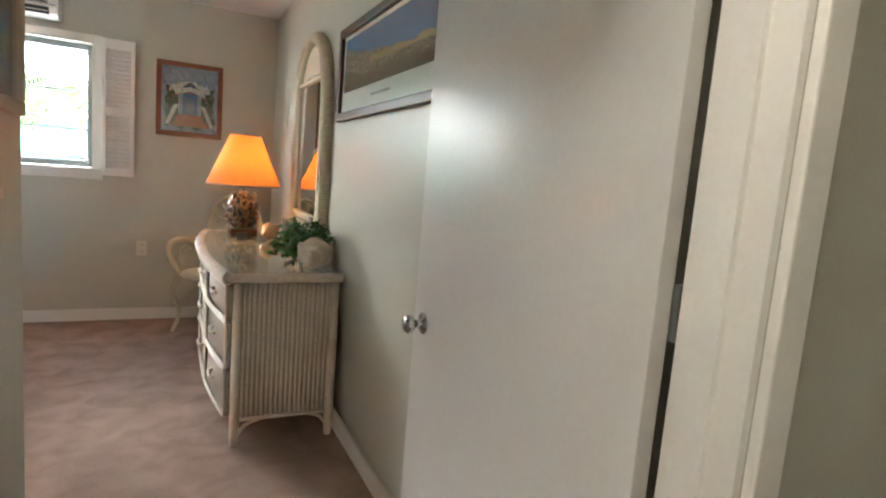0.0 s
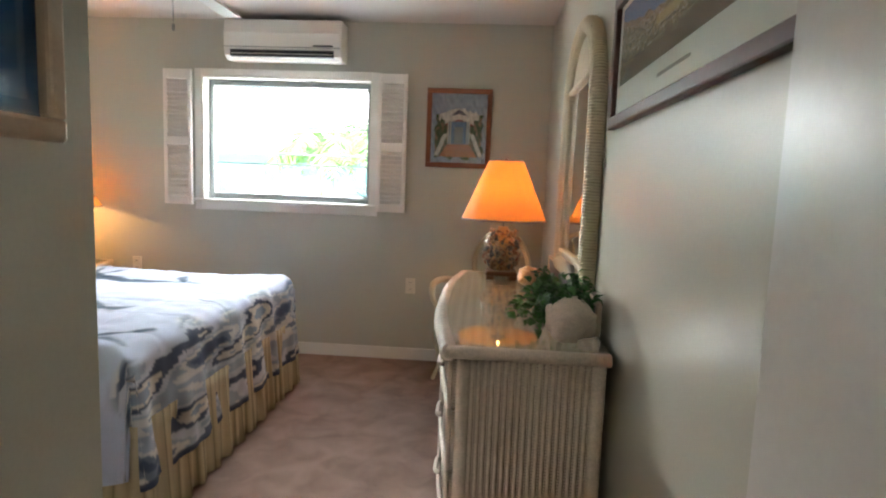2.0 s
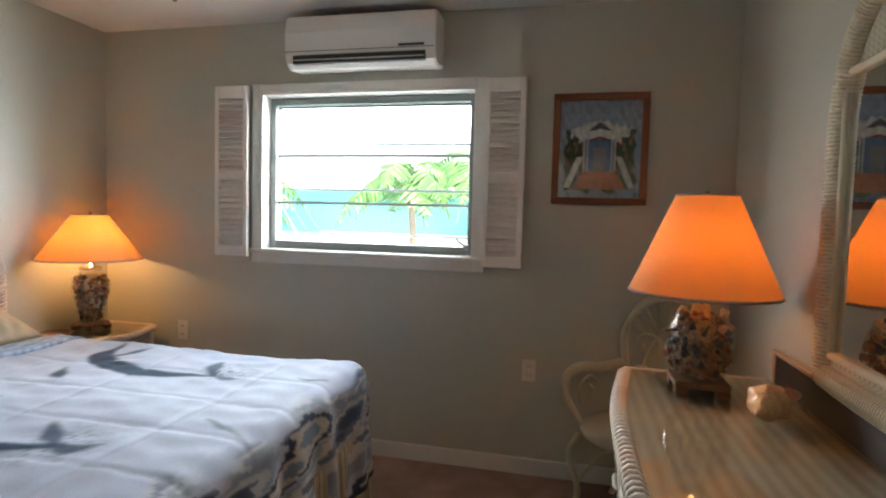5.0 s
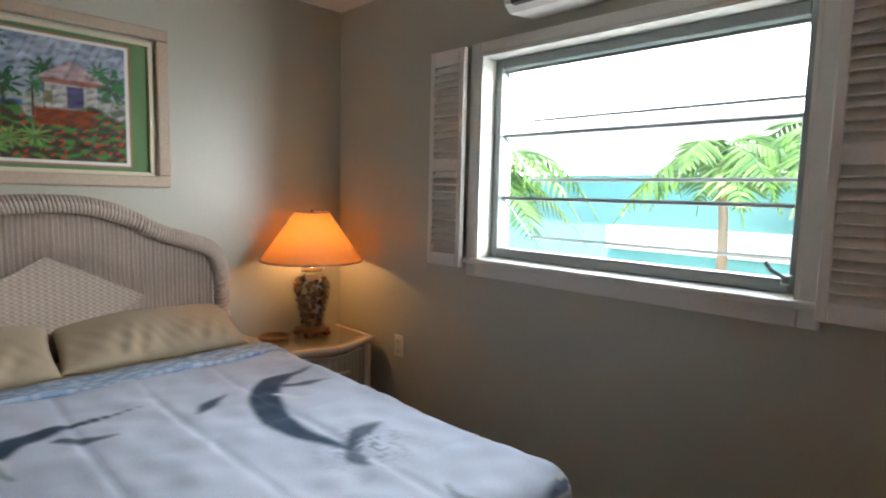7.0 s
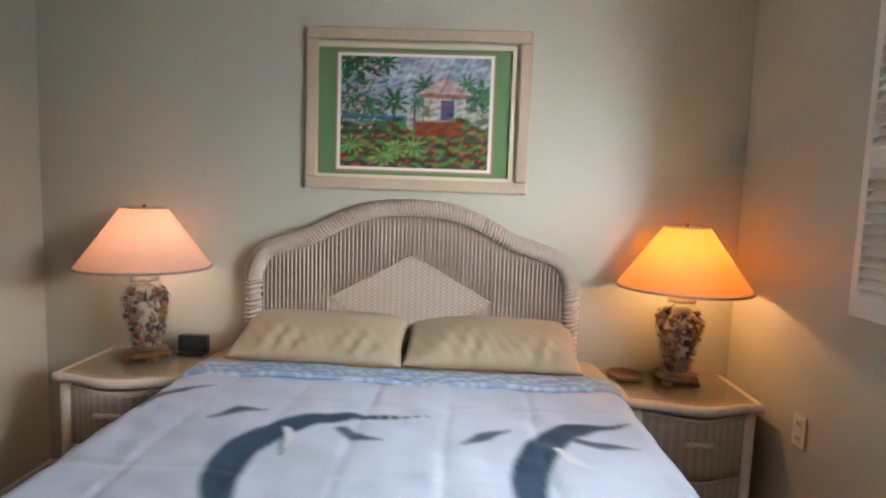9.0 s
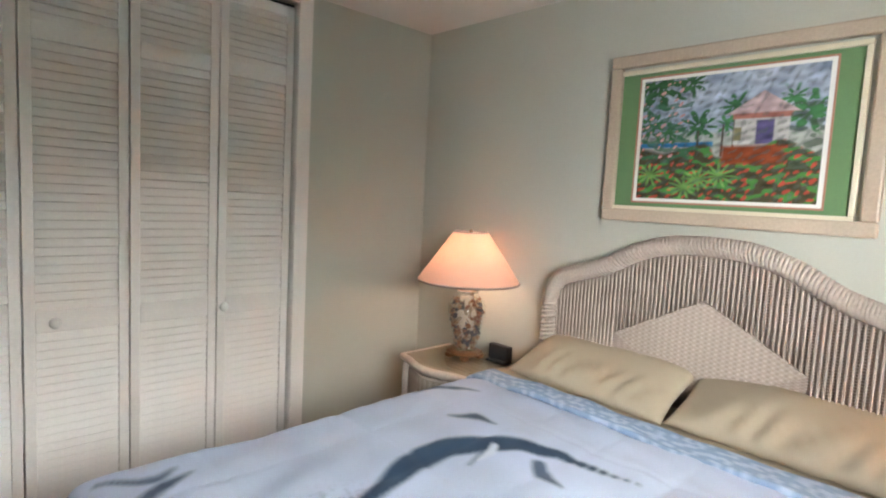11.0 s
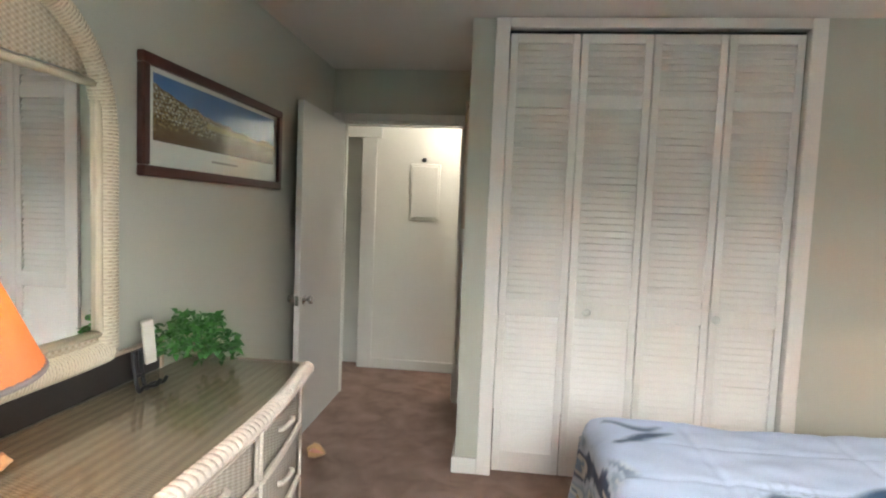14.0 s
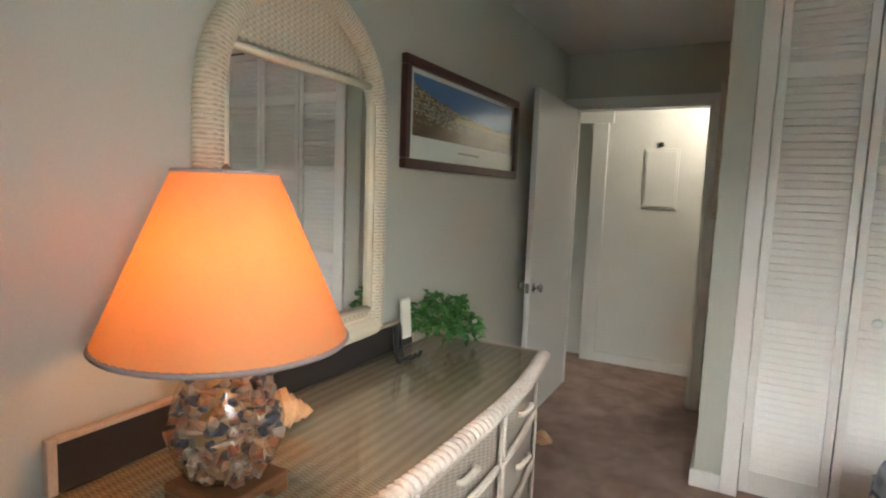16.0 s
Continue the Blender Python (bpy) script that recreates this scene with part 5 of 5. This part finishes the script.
def cottage(s, t):
    """Garden with a pink-roofed white cottage among palms."""
    n1, n2, n3 = soft_noise(s, t, 41, 22), soft_noise(s, t, 42, 60), soft_noise(s, t, 43, 110)
    col = np.ones((*s.shape, 3)) * np.array((0.42, 0.48, 0.60)) + 0.10 * n1[..., None]
    col = lay(col, soft_in(0.55 - t + 0.02 * n2, 0.05), (0.45, 0.46, 0.42))
    col = lay(col, soft_in(0.47 - t, 0.01) * soft_in(t - 0.43, 0.01) * soft_in(0.45 - s), (0.05, 0.22, 0.45))
    for cx, cy, r, k in ((0.1, 0.95, 0.20, 1), (0.30, 0.95, 0.10, 2), (0.36, 0.60, 0.11, 3), (0.56, 0.74, 0.09, 4), (0.06, 0.62, 0.12, 5), (0.18, 0.55, 0.10, 6), (0.93, 0.66, 0.13, 7), (0.85, 0.78, 0.07, 8), (0.52, 0.60, 0.07, 9)):
        a = np.arctan2(t - cy, s - cx)
        rr = np.hypot((s - cx), (t - cy) * 0.8) - r * (0.7 + 0.3 * np.sin(a * 9 + k) + 0.15 * n2)
        g = np.array((0.05, 0.15, 0.06)) * (0.7 + 0.1 * k)
        col = lay(col, soft_in(-rr, 0.03) * (n3 > -0.7), g)
    for cx, top in ((0.36, 0.56), (0.56, 0.70), (0.5, 0.6)):
        col = lay(col, soft_in(0.006 - np.abs(s - cx), 0.006) * soft_in(top - t) * soft_in(t - 0.35), (0.10, 0.08, 0.06))
    roof = np.minimum((0.84 - t) - 0.9 * np.abs(s - 0.70), t - 0.67)
    col = lay(col, soft_in(roof, 0.01), (0.58, 0.42, 0.42))
    wall = np.minimum(np.minimum(0.67 - t, t - 0.44), 0.14 - np.abs(s - 0.70))
    col = lay(col, soft_in(wall, 0.01), (0.58, 0.55, 0.52))
    col = lay(col, soft_in(np.minimum(0.02 - np.abs(t - 0.655), 0.15 - np.abs(s - 0.70)), 0.01), (0.45, 0.18, 0.14))
    col = lay(col, soft_in(np.minimum(0.09 - np.abs(t - 0.53), 0.045 - np.abs(s - 0.72)), 0.01), (0.12, 0.10, 0.22))
    col = lay(col, soft_in(np.minimum(0.05 - np.abs(t - 0.52), 0.02 - np.abs(s - 0.58)), 0.01), (0.25, 0.22, 0.12))
    low = soft_in(0.40 - t + 0.04 * n1, 0.03)
    col = lay(col, low, (0.10, 0.09, 0.05))
    col = lay(col, low * (n2 > 0.35), (0.08, 0.24, 0.06))
    col = lay(col, low * (n3 > 0.75), (0.45, 0.08, 0.05))
    col = lay(col, soft_in(np.minimum(0.07 - np.abs(t - 0.36), 0.16 - np.abs(s - 0.66)), 0.03), (0.30, 0.07, 0.03))
    for cx, cy in ((0.08, 0.2), (0.38, 0.17), (0.5, 0.2), (0.3, 0.1)):
        a = np.arctan2(t - cy, s - cx)
        rr = np.hypot(s - cx, t - cy) - 0.10 * (0.6 + 0.4 * np.sin(a * 11 + cx * 30))
        col = lay(col, soft_in(-rr, 0.02), (0.18, 0.36, 0.10))
    col = lay(col, 0.8 * (n2 > 0.1) * (s < 0.30 + 0.05 * n1) * (t < 0.8) * (t > 0.3), (0.05, 0.13, 0.08))
    col = lay(col, 0.7 * (n2 < -0.2) * (s > 0.84) * (t < 0.75) * (t > 0.25), (0.10, 0.15, 0.10))
    col = lay(col, (n3 > 1.1) * (t > 0.3) * (s < 0.3), (0.55, 0.28, 0.28))
    col = lay(col, 0.35 * (n3 < -0.6), (0.16, 0.20, 0.18))
    return col * (0.80 + 0.16 * n2 + 0.08 * n3)[..., None]


def porch(s, t):
    """A white gabled house front with blue porch and orange brick steps."""
    n1, n2 = soft_noise(s, t, 51, 25), soft_noise(s, t, 52, 70)
    col = np.ones((*s.shape, 3)) * np.array((0.30, 0.36, 0.47))
    inside = np.minimum(np.minimum(s - 0.07, 0.93 - s), np.minimum(t - 0.08, 0.86 - t))
    col = lay(col, soft_in(inside + 0.03 * n1, 0.02) * (t < 0.7), (0.06, 0.09, 0.05))
    col = lay(col, soft_in(inside, 0.02) * (n2 > 0.5) * (t < 0.65), (0.22, 0.14, 0.10))
    x = np.abs(s - 0.5)
    col = lay(col, soft_in(np.minimum(0.80 - t - 0.25 * x, t - 0.62) + 0.01 * n2, 0.02) * (x < 0.36), (0.62, 0.60, 0.57))
    col = lay(col, soft_in(np.minimum(0.78 - t - 0.6 * x, t - 0.69), 0.015), (0.10, 0.10, 0.14))
    col = lay(col, soft_in(np.minimum(0.71 - t - 0.3 * x, t - 0.60 + 0.2 * x), 0.015) * (x < 0.26), (0.66, 0.63, 0.60))
    col = lay(col, soft_in(np.minimum(0.015 - np.abs(t - 0.62 + 0.28 * x), 0.25 - x), 0.008), (0.25, 0.05, 0.05))
    col = lay(col, soft_in(np.minimum(np.minimum(0.60 - t, t - 0.26), 0.19 - x), 0.01), (0.12, 0.19, 0.33))
    col = lay(col, soft_in(np.minimum(np.minimum(0.52 - t, t - 0.28), 0.08 - x), 0.01), (0.24, 0.24, 0.26))
    for px_ in (0.15, 0.19):
        col = lay(col, soft_in(0.012 - np.abs(x - px_), 0.006) * (t < 0.6) * (t > 0.25), (0.5, 0.48, 0.46))
    col = lay(col, soft_in(0.04 - np.abs(x - 0.30 - (0.30 - t) * 0.5), 0.02) * (t < 0.42) * (t > 0.1), (0.58, 0.55, 0.52))
    col = lay(col, soft_in(np.minimum(np.minimum(0.27 - t, t - 0.09), 0.20 + (0.27 - t) * 0.8 - x), 0.01), (0.45, 0.17, 0.08))
    col = lay(col, (np.modf(t * 26)[0] < 0.25) * soft_in(np.minimum(np.minimum(0.27 - t, t - 0.09), 0.2 + (0.27 - t) * 0.8 - x), 0.01) * 0.6, (0.25, 0.08, 0.05))
    return col * (0.95 + 0.14 * n2)[..., None]


def panorama(s, t):
    """A wide view of a sandy hill town under a deep blue sky, white border below."""
    n1, n2, n3 = soft_noise(s * 3, t, 61, 14), soft_noise(s * 3, t, 62, 50), soft_noise(s * 3, t, 63, 95)
    col = np.ones((*s.shape, 3)) * np.array((0.09, 0.19, 0.42))
    col = lay(col, np.clip(1.2 - t, 0, 1) * 0.4, (0.30, 0.38, 0.52))
    ridge = 0.80 - 0.35 * s + 0.03 * n1 - 0.10 * np.sin(s * 3)
    land = soft_in(ridge - t, 0.02)
    col = lay(col, land, (0.19, 0.125, 0.065))
    col = lay(col, land * (n2 > 0.35), (0.34, 0.24, 0.12))
    col = lay(col, land * (n3 > 0.6), (0.12, 0.08, 0.05))
    col = lay(col, land * (n3 < -0.9) * (t > ridge - 0.35), (0.52, 0.46, 0.38))
    house = (np.modf(s * 46 + 0.5 * np.floor(t * 17))[0] < 0.62) * (np.modf(t * 17)[0] < 0.6) * (n2 > -0.35)
    col = lay(col, 0.75 * house * land * (t > ridge - 0.42) * (s < 0.62), (0.46, 0.39, 0.30))
    col = lay(col, house * land * (n3 > 0.2) * (t > ridge - 0.42) * (s < 0.62), (0.62, 0.58, 0.52))
    col = lay(col, soft_in(0.05 - np.abs(t - 0.45 + 0.05 * s), 0.03) * (s > 0.35) * land, (0.50, 0.38, 0.20))
    col = lay(col, soft_in(0.25 - t + 0.05 * n1 - 0.2 * np.abs(s - 0.5), 0.08) * land, (0.16, 0.10, 0.06))
    return col


def seascape(s, t):
    n1, n2 = soft_noise(s, t, 71, 9), soft_noise(s, t, 72, 40)
    col = np.ones((*s.shape, 3)) * np.array((0.03, 0.09, 0.20)) * (1 + 0.2 * n1)[..., None]
    col = lay(col, soft_in(0.16 - np.abs(t - 0.30) + 0.01 * n2, 0.02) * (s < 0.78), (0.24, 0.36, 0.44))
    col = lay(col, soft_in(t - 0.62 + 0.05 * n1, 0.05) * (s < 0.75), (0.45, 0.46, 0.44))
    return col


pa = thing("framed_painting", (W, 3.48, 1.42), "limed wood framed garden cottage painting with green mat", "painting")
part("frame", frame_ring(bmesh.new(), "x", W, 3.005, 3.99, 1.428, 2.128, 0.052, 0.001, 0.035, 0.008), LIMED, pa)
part("inner_frame", frame_ring(bmesh.new(), "x", W, 3.037, 3.923, 1.477, 2.063, 0.018, 0.001, 0.026, 0.003), CREAMW, pa)
part("mat_board", B(W + 0.004, W + 0.012, 3.055, 3.905, 1.495, 2.045), mat("green_mat_board", (0.13, 0.23, 0.10), 0.8, vary=0.05), pa, "sage green mat")
part("mat_liner", frame_ring(bmesh.new(), "x", W, 3.135, 3.835, 1.51, 2.03, 0.007, 0.0125, 0.015, 0), mat("salmon_liner", (0.42, 0.19, 0.13), 0.8), pa)
part("mat_edge", B(W + 0.0125, W + 0.014, 3.142, 3.828, 1.517, 2.023), WHITE, pa)
canvas("print", pa, "x", W + 0.0155, 3.157, 3.813, 1.53, 2.01, 260, cottage)

pn = thing("framed_print", (1.03, N_, 1.42), "cherry framed print of a white porch house", "picture")
part("frame", frame_ring(bmesh.new(), "y", N_, 0.732, 1.195, 1.438, 1.993, 0.035, -0.001, -0.026, 0.005), CHERRY, pn)
part("backing", B(0.767, 1.16, N_ - 0.010, N_ - 0.004, 1.473, 1.958), WHITE, pn)
canvas("print", pn, "y", N_ - 0.0115, 0.767, 1.16, 1.473, 1.958, 200, porch)
gp = part("glazing", B(0.767, 1.16, N_ - 0.0165, N_ - 0.0145, 1.473, 1.958), GLASS, pn)

po = thing("framed_poster", (E_, 2.3, 1.51), "wide dark red wood framed panorama poster of a hill town", "poster")
part("frame", frame_ring(bmesh.new(), "x", E_, 1.695, 2.905, 1.512, 1.948, 0.04, -0.001, -0.03, 0.006), MAHOG, po)
part("mat_board", B(E_ - 0.012, E_ - 0.004, 1.735, 2.87, 1.552, 1.912), WHITE, po, "white poster border")
canvas("print", po, "x", E_ - 0.0135, 1.775, 2.83, 1.645, 1.888, 420, panorama, True)
part("caption_line", B(E_ - 0.0145, E_ - 0.0125, 2.19, 2.42, 1.598, 1.606), mat("grey_caption", (0.35, 0.33, 0.3), 0.8), po)
part("glazing", B(E_ - 0.020, E_ - 0.018, 1.735, 2.87, 1.552, 1.912), POSTER_GLASS, po)

pf = thing("framed_seascape", (ALC, 1.4, 1.335), "whitewashed frame with deep blue seascape in the entrance", "picture")
part("frame", frame_ring(bmesh.new(), "x", ALC, 1.11, 1.69, 1.335, 2.03, 0.032, 0.001, 0.028, 0.006), LIMED, pf)
canvas("print", pf, "x", ALC + 0.010, 1.14, 1.66, 1.365, 2.0, 160, seascape)
part("glazing", B(ALC + 0.016, ALC + 0.018, 1.142, 1.658, 1.367, 1.998), GLASS, pf)

# ---------------------------------------------------------------- wall fittings
sw = thing("light_switch", (ALC, 1.51, 1.17), "ivory light switch plate with one toggle", "light switch")
part("plate", B(ALC + 0.0005, ALC + 0.007, 1.472, 1.548, 1.11, 1.235, bevel=0.003), PLASTIC, sw)
part("toggle", B(ALC + 0.007, ALC + 0.02, 1.502, 1.518, 1.16, 1.185, bevel=0.003), PLASTIC, sw)
for z in (1.135, 1.21):
    part("screw", L([(0.004, 0), (0.003, 0.002)], (ALC + 0.007, 1.51, z), 10, axis=Matrix.Rotation(radians(90), 4, "Y")), ALU, sw)


def outlet(x, z, label):
    o = thing("wall_outlet", (x, N_, z), label, "outlet", "wall outlets")
    part("plate", B(x - 0.036, x + 0.036, N_ - 0.007, N_ - 0.0005, z - 0.058, z + 0.058, bevel=0.003), PLASTIC, o)
    for dz in (-0.026, 0.026):
        soc = part("socket", B(x - 0.017, x + 0.017, N_ - 0.010, N_ - 0.0071, z + dz - 0.016, z + dz + 0.016, bevel=0.001), PLASTIC, o)
        for dx in (-0.007, 0.007):
            part("slot", B(x + dx - 0.0015, x + dx + 0.0015, N_ - 0.011, N_ - 0.0099, z + dz - 0.006, z + dz + 0.006), BLACK, soc)
    return o


outlet(0.65, 0.56, "ivory double wall outlet under the picture")
outlet(-1.455, 0.625, "ivory double wall outlet beside the nightstand")

# ---------------------------------------------------------------- air conditioner
ac = thing("air_conditioner", (-0.27, N_, 2.13), "white wall-mounted split air conditioner above the window", "air conditioner")
AX0, AX1 = -0.675, 0.148
bm = bmesh.new()
prof = [(N_ - 0.002, 2.14), (N_ - 0.15, 2.125), (N_ - 0.185, 2.15), (N_ - 0.20, 2.19), (N_ - 0.205, 2.30), (N_ - 0.19, 2.385), (N_ - 0.16, 2.40), (N_ - 0.002, 2.40)]
lft = [bm.verts.new((AX0, y, z)) for y, z in prof]
rgt = [bm.verts.new((AX1, y, z)) for y, z in prof]
for i in range(len(prof)):
    j = (i + 1) % len(prof)
    bm.faces.new((lft[i], lft[j], rgt[j], rgt[i]))
bm.faces.new(lft[::-1]), bm.faces.new(rgt)
bmesh.ops.recalc_face_normals(bm, faces=bm.faces)
bmesh.ops.bevel(bm, geom=[e for e in bm.edges if abs(e.verts[0].co.x - e.verts[1].co.x) < 1e-4], offset=0.008, segments=2, affect="EDGES")
part("casing", bm, ACW, ac)
bm = B(AX0 + 0.05, AX1 - 0.05, N_ - 0.2035, N_ - 0.17, 2.142, 2.186)
part("air_outlet", bm, DARKSLOT, ac, "dark air outlet slot")
bm = B(AX0 + 0.055, AX1 - 0.055, N_ - 0.206, N_ - 0.2036, 2.158, 2.163)
part("louvre_blade", bm, ACW, ac)
part("front_seam", B(AX0 + 0.006, AX1 - 0.006, N_ - 0.2075, N_ - 0.2055, 2.203, 2.206), DARKSLOT, ac)
part("display_strip", B(AX1 - 0.19, AX1 - 0.055, N_ - 0.2085, N_ - 0.2055, 2.211, 2.222), BLACK, ac)

# ---------------------------------------------------------------- ceiling fan
FC = (-0.31, 3.45)
fan = thing("ceiling_fan", (FC[0], FC[1], TOP), "white five-blade ceiling fan with pull chain, at rest", "ceiling fan")
part("canopy", L([(0.02, 2.375), (0.055, 2.39), (0.065, 2.41), (0.065, TOP - 0.001)], (*FC, 0), 32), FANW, fan, smooth=True)
part("downrod", L([(0.012, 2.27), (0.012, 2.385)], (*FC, 0), 12), FANW, fan, smooth=True)
part("motor", L([(0.03, 2.175), (0.09, 2.18), (0.11, 2.20), (0.11, 2.25), (0.08, 2.275), (0.02, 2.28)], (*FC, 0), 36), FANW, fan, smooth=True)
part("switch_cup", L([(0.015, 2.125), (0.045, 2.13), (0.05, 2.15), (0.045, 2.176)], (*FC, 0), 28), ALU, fan, smooth=True)
bm = bmesh.new()
tube(bm, [(FC[0] + 0.03, FC[1] - 0.03, 2.13), (FC[0] + 0.03, FC[1] - 0.03, 1.99)], 0.0018, 5)
lathe(bm, [(0.002, 1.985), (0.007, 1.98), (0.007, 1.955), (0.002, 1.95)], (FC[0] + 0.03, FC[1] - 0.03, 0), 8)
part("pull_chain", bm, ALU, fan)
for k in range(5):
    a = radians(90 + 72 * k)
    m = Matrix.Translation((FC[0], FC[1], 2.205)) @ Matrix.Rotation(a, 4, "Z") @ Matrix.Rotation(radians(10), 4, "X")
    bm = bmesh.new()
    pts = [(0.17, -0.05), (0.40, -0.062), (0.60, -0.068), (0.63, -0.05), (0.635, 0.05), (0.60, 0.068), (0.40, 0.062), (0.17, 0.05)]
    f = bm.faces.new([bm.verts.new((x, y, 0)) for x, y in pts])
    r = bmesh.ops.extrude_face_region(bm, geom=[f])
    bmesh.ops.translate(bm, verts=[g for g in r["geom"] if isinstance(g, bmesh.types.BMVert)], vec=(0, 0, 0.008))
    bmesh.ops.recalc_face_normals(bm, faces=bm.faces)
    bmesh.ops.transform(bm, matrix=m, verts=bm.verts)
    bl = part("blade", bm, FANW, fan)
    bm = B(0.09, 0.22, -0.018, 0.018, -0.008, -0.001, bevel=0.003)
    bmesh.ops.transform(bm, matrix=m, verts=bm.verts)
    part("blade_iron", bm, ALU, bl)

# ---------------------------------------------------------------- outside the window
sky_glow = bpy.data.materials.new("bright_hazy_sky")
sky_glow.use_nodes = True
glow = sky_glow.node_tree.nodes.new("ShaderNodeEmission")
glow.inputs[0].default_value, glow.inputs[1].default_value = (0.95, 0.97, 0.98, 1), 5.8
sky_glow.node_tree.links.new(glow.outputs[0], sky_glow.node_tree.nodes["Material Output"].inputs[0])
setting("backdrop", B(-70, 60, 62.0, 62.5, -0.5, 55.0), sky_glow, "bright white hazy sky beyond the yard", "sky")
setting("ground", B(-400, 400, -400, 500, -0.6, -0.5), GRASS, "grass ground outside", "ground")
# pale slab below the view, added to reflect sunlight up through the window
setting("pavement", B(-6, 6, N_ + 0.25, 9.0, -0.5, -0.47), WHITEST, "unseen pale slab added to bounce sunlight into the room", "pavement")
nb = thing("neighbour_house", (-1, 10.4, -0.5), "teal stucco house with white ledge and pale roof", "house")
part("wall", B(-9, 6, 10.0, 14, -0.5, 1.75), TEAL, nb)
part("ledge", B(-2.9, 5.5, 9.75, 9.999, 0.78, 1.08, bevel=0.01), WHITEST, nb)
bm = bmesh.new()
a = [bm.verts.new(p) for p in ((-9.5, 9.6, 1.75), (6.5, 9.6, 1.75), (6.5, 12.5, 2.75), (-9.5, 12.5, 2.75))]
f = bm.faces.new(a)
bmesh.ops.solidify(bm, geom=[f], thickness=0.12)
part("roof", bm, WHITEST, nb)


def palm(x, y, height, fronds, length, seed, label):
    r = random.Random(seed)
    p = thing("palm_tree", (x, y, -0.5), label, "palm tree")
    stem = smooth_line([(x, y, -0.5), (x + 0.08, y, height * 0.4), (x + 0.02, y, height)], 10)
    part("trunk", tube(bmesh.new(), stem, lambda t: 0.06 - 0.025 * t, 10, twist=0.06), BARK, p, smooth=True)
    bm = bmesh.new()
    for k in range(fronds):
        a = 2 * math.pi * k / fronds + r.uniform(-0.2, 0.2)
        up = r.uniform(-0.1, 1.0)
        ln = length * r.uniform(0.8, 1.1)
        d = Vector((math.cos(a), math.sin(a), 0))
        rib = [Vector((x, y, height)) + d * ln * t + Vector((0, 0, up * ln * t - (0.75 + up * 0.6) * ln * t * t)) for t in [i / 22 for i in range(23)]]
        tube(bm, rib, 0.008, 4)
        side = d.cross(Vector((0, 0, 1)))
        for i in range(2, 23):
            q = rib[i]
            t = (rib[i] - rib[i - 1]).normalized()
            lw = ln * 0.34 * math.sin(math.pi * min(1, i / 23 + 0.12)) * r.uniform(0.8, 1.1)
            for sg in (-1, 1):
                tip = q + side * sg * lw + t * lw * 0.55 + Vector((0, 0, -lw * r.uniform(0.3, 0.7)))
                w = t * 0.022
                v = [bm.verts.new(c) for c in (q - w, q + w, q.lerp(tip, 0.55) + w + Vector((0, 0, 0.02)), tip, q.lerp(tip, 0.55) - w + Vector((0, 0, 0.02)))]
                bm.faces.new(v)
    tagged(part("crown", bm, PALM, p, "arching feathery green fronds"), kind="stuff")
    return p


palm(-1.15, 8.6, 1.9, 11, 1.0, 3, "green palm with drooping fronds beyond the window")
palm(-0.25, 8.9, 2.0, 11, 1.0, 4, "green palm with drooping fronds near the teal house")
palm(-3.3, 7.6, 1.7, 14, 1.3, 6, "green palm with drooping fronds close to the window")
palm(0.9, 9.0, 2.3, 10, 1.1, 7, "green palm with drooping fronds in the yard")
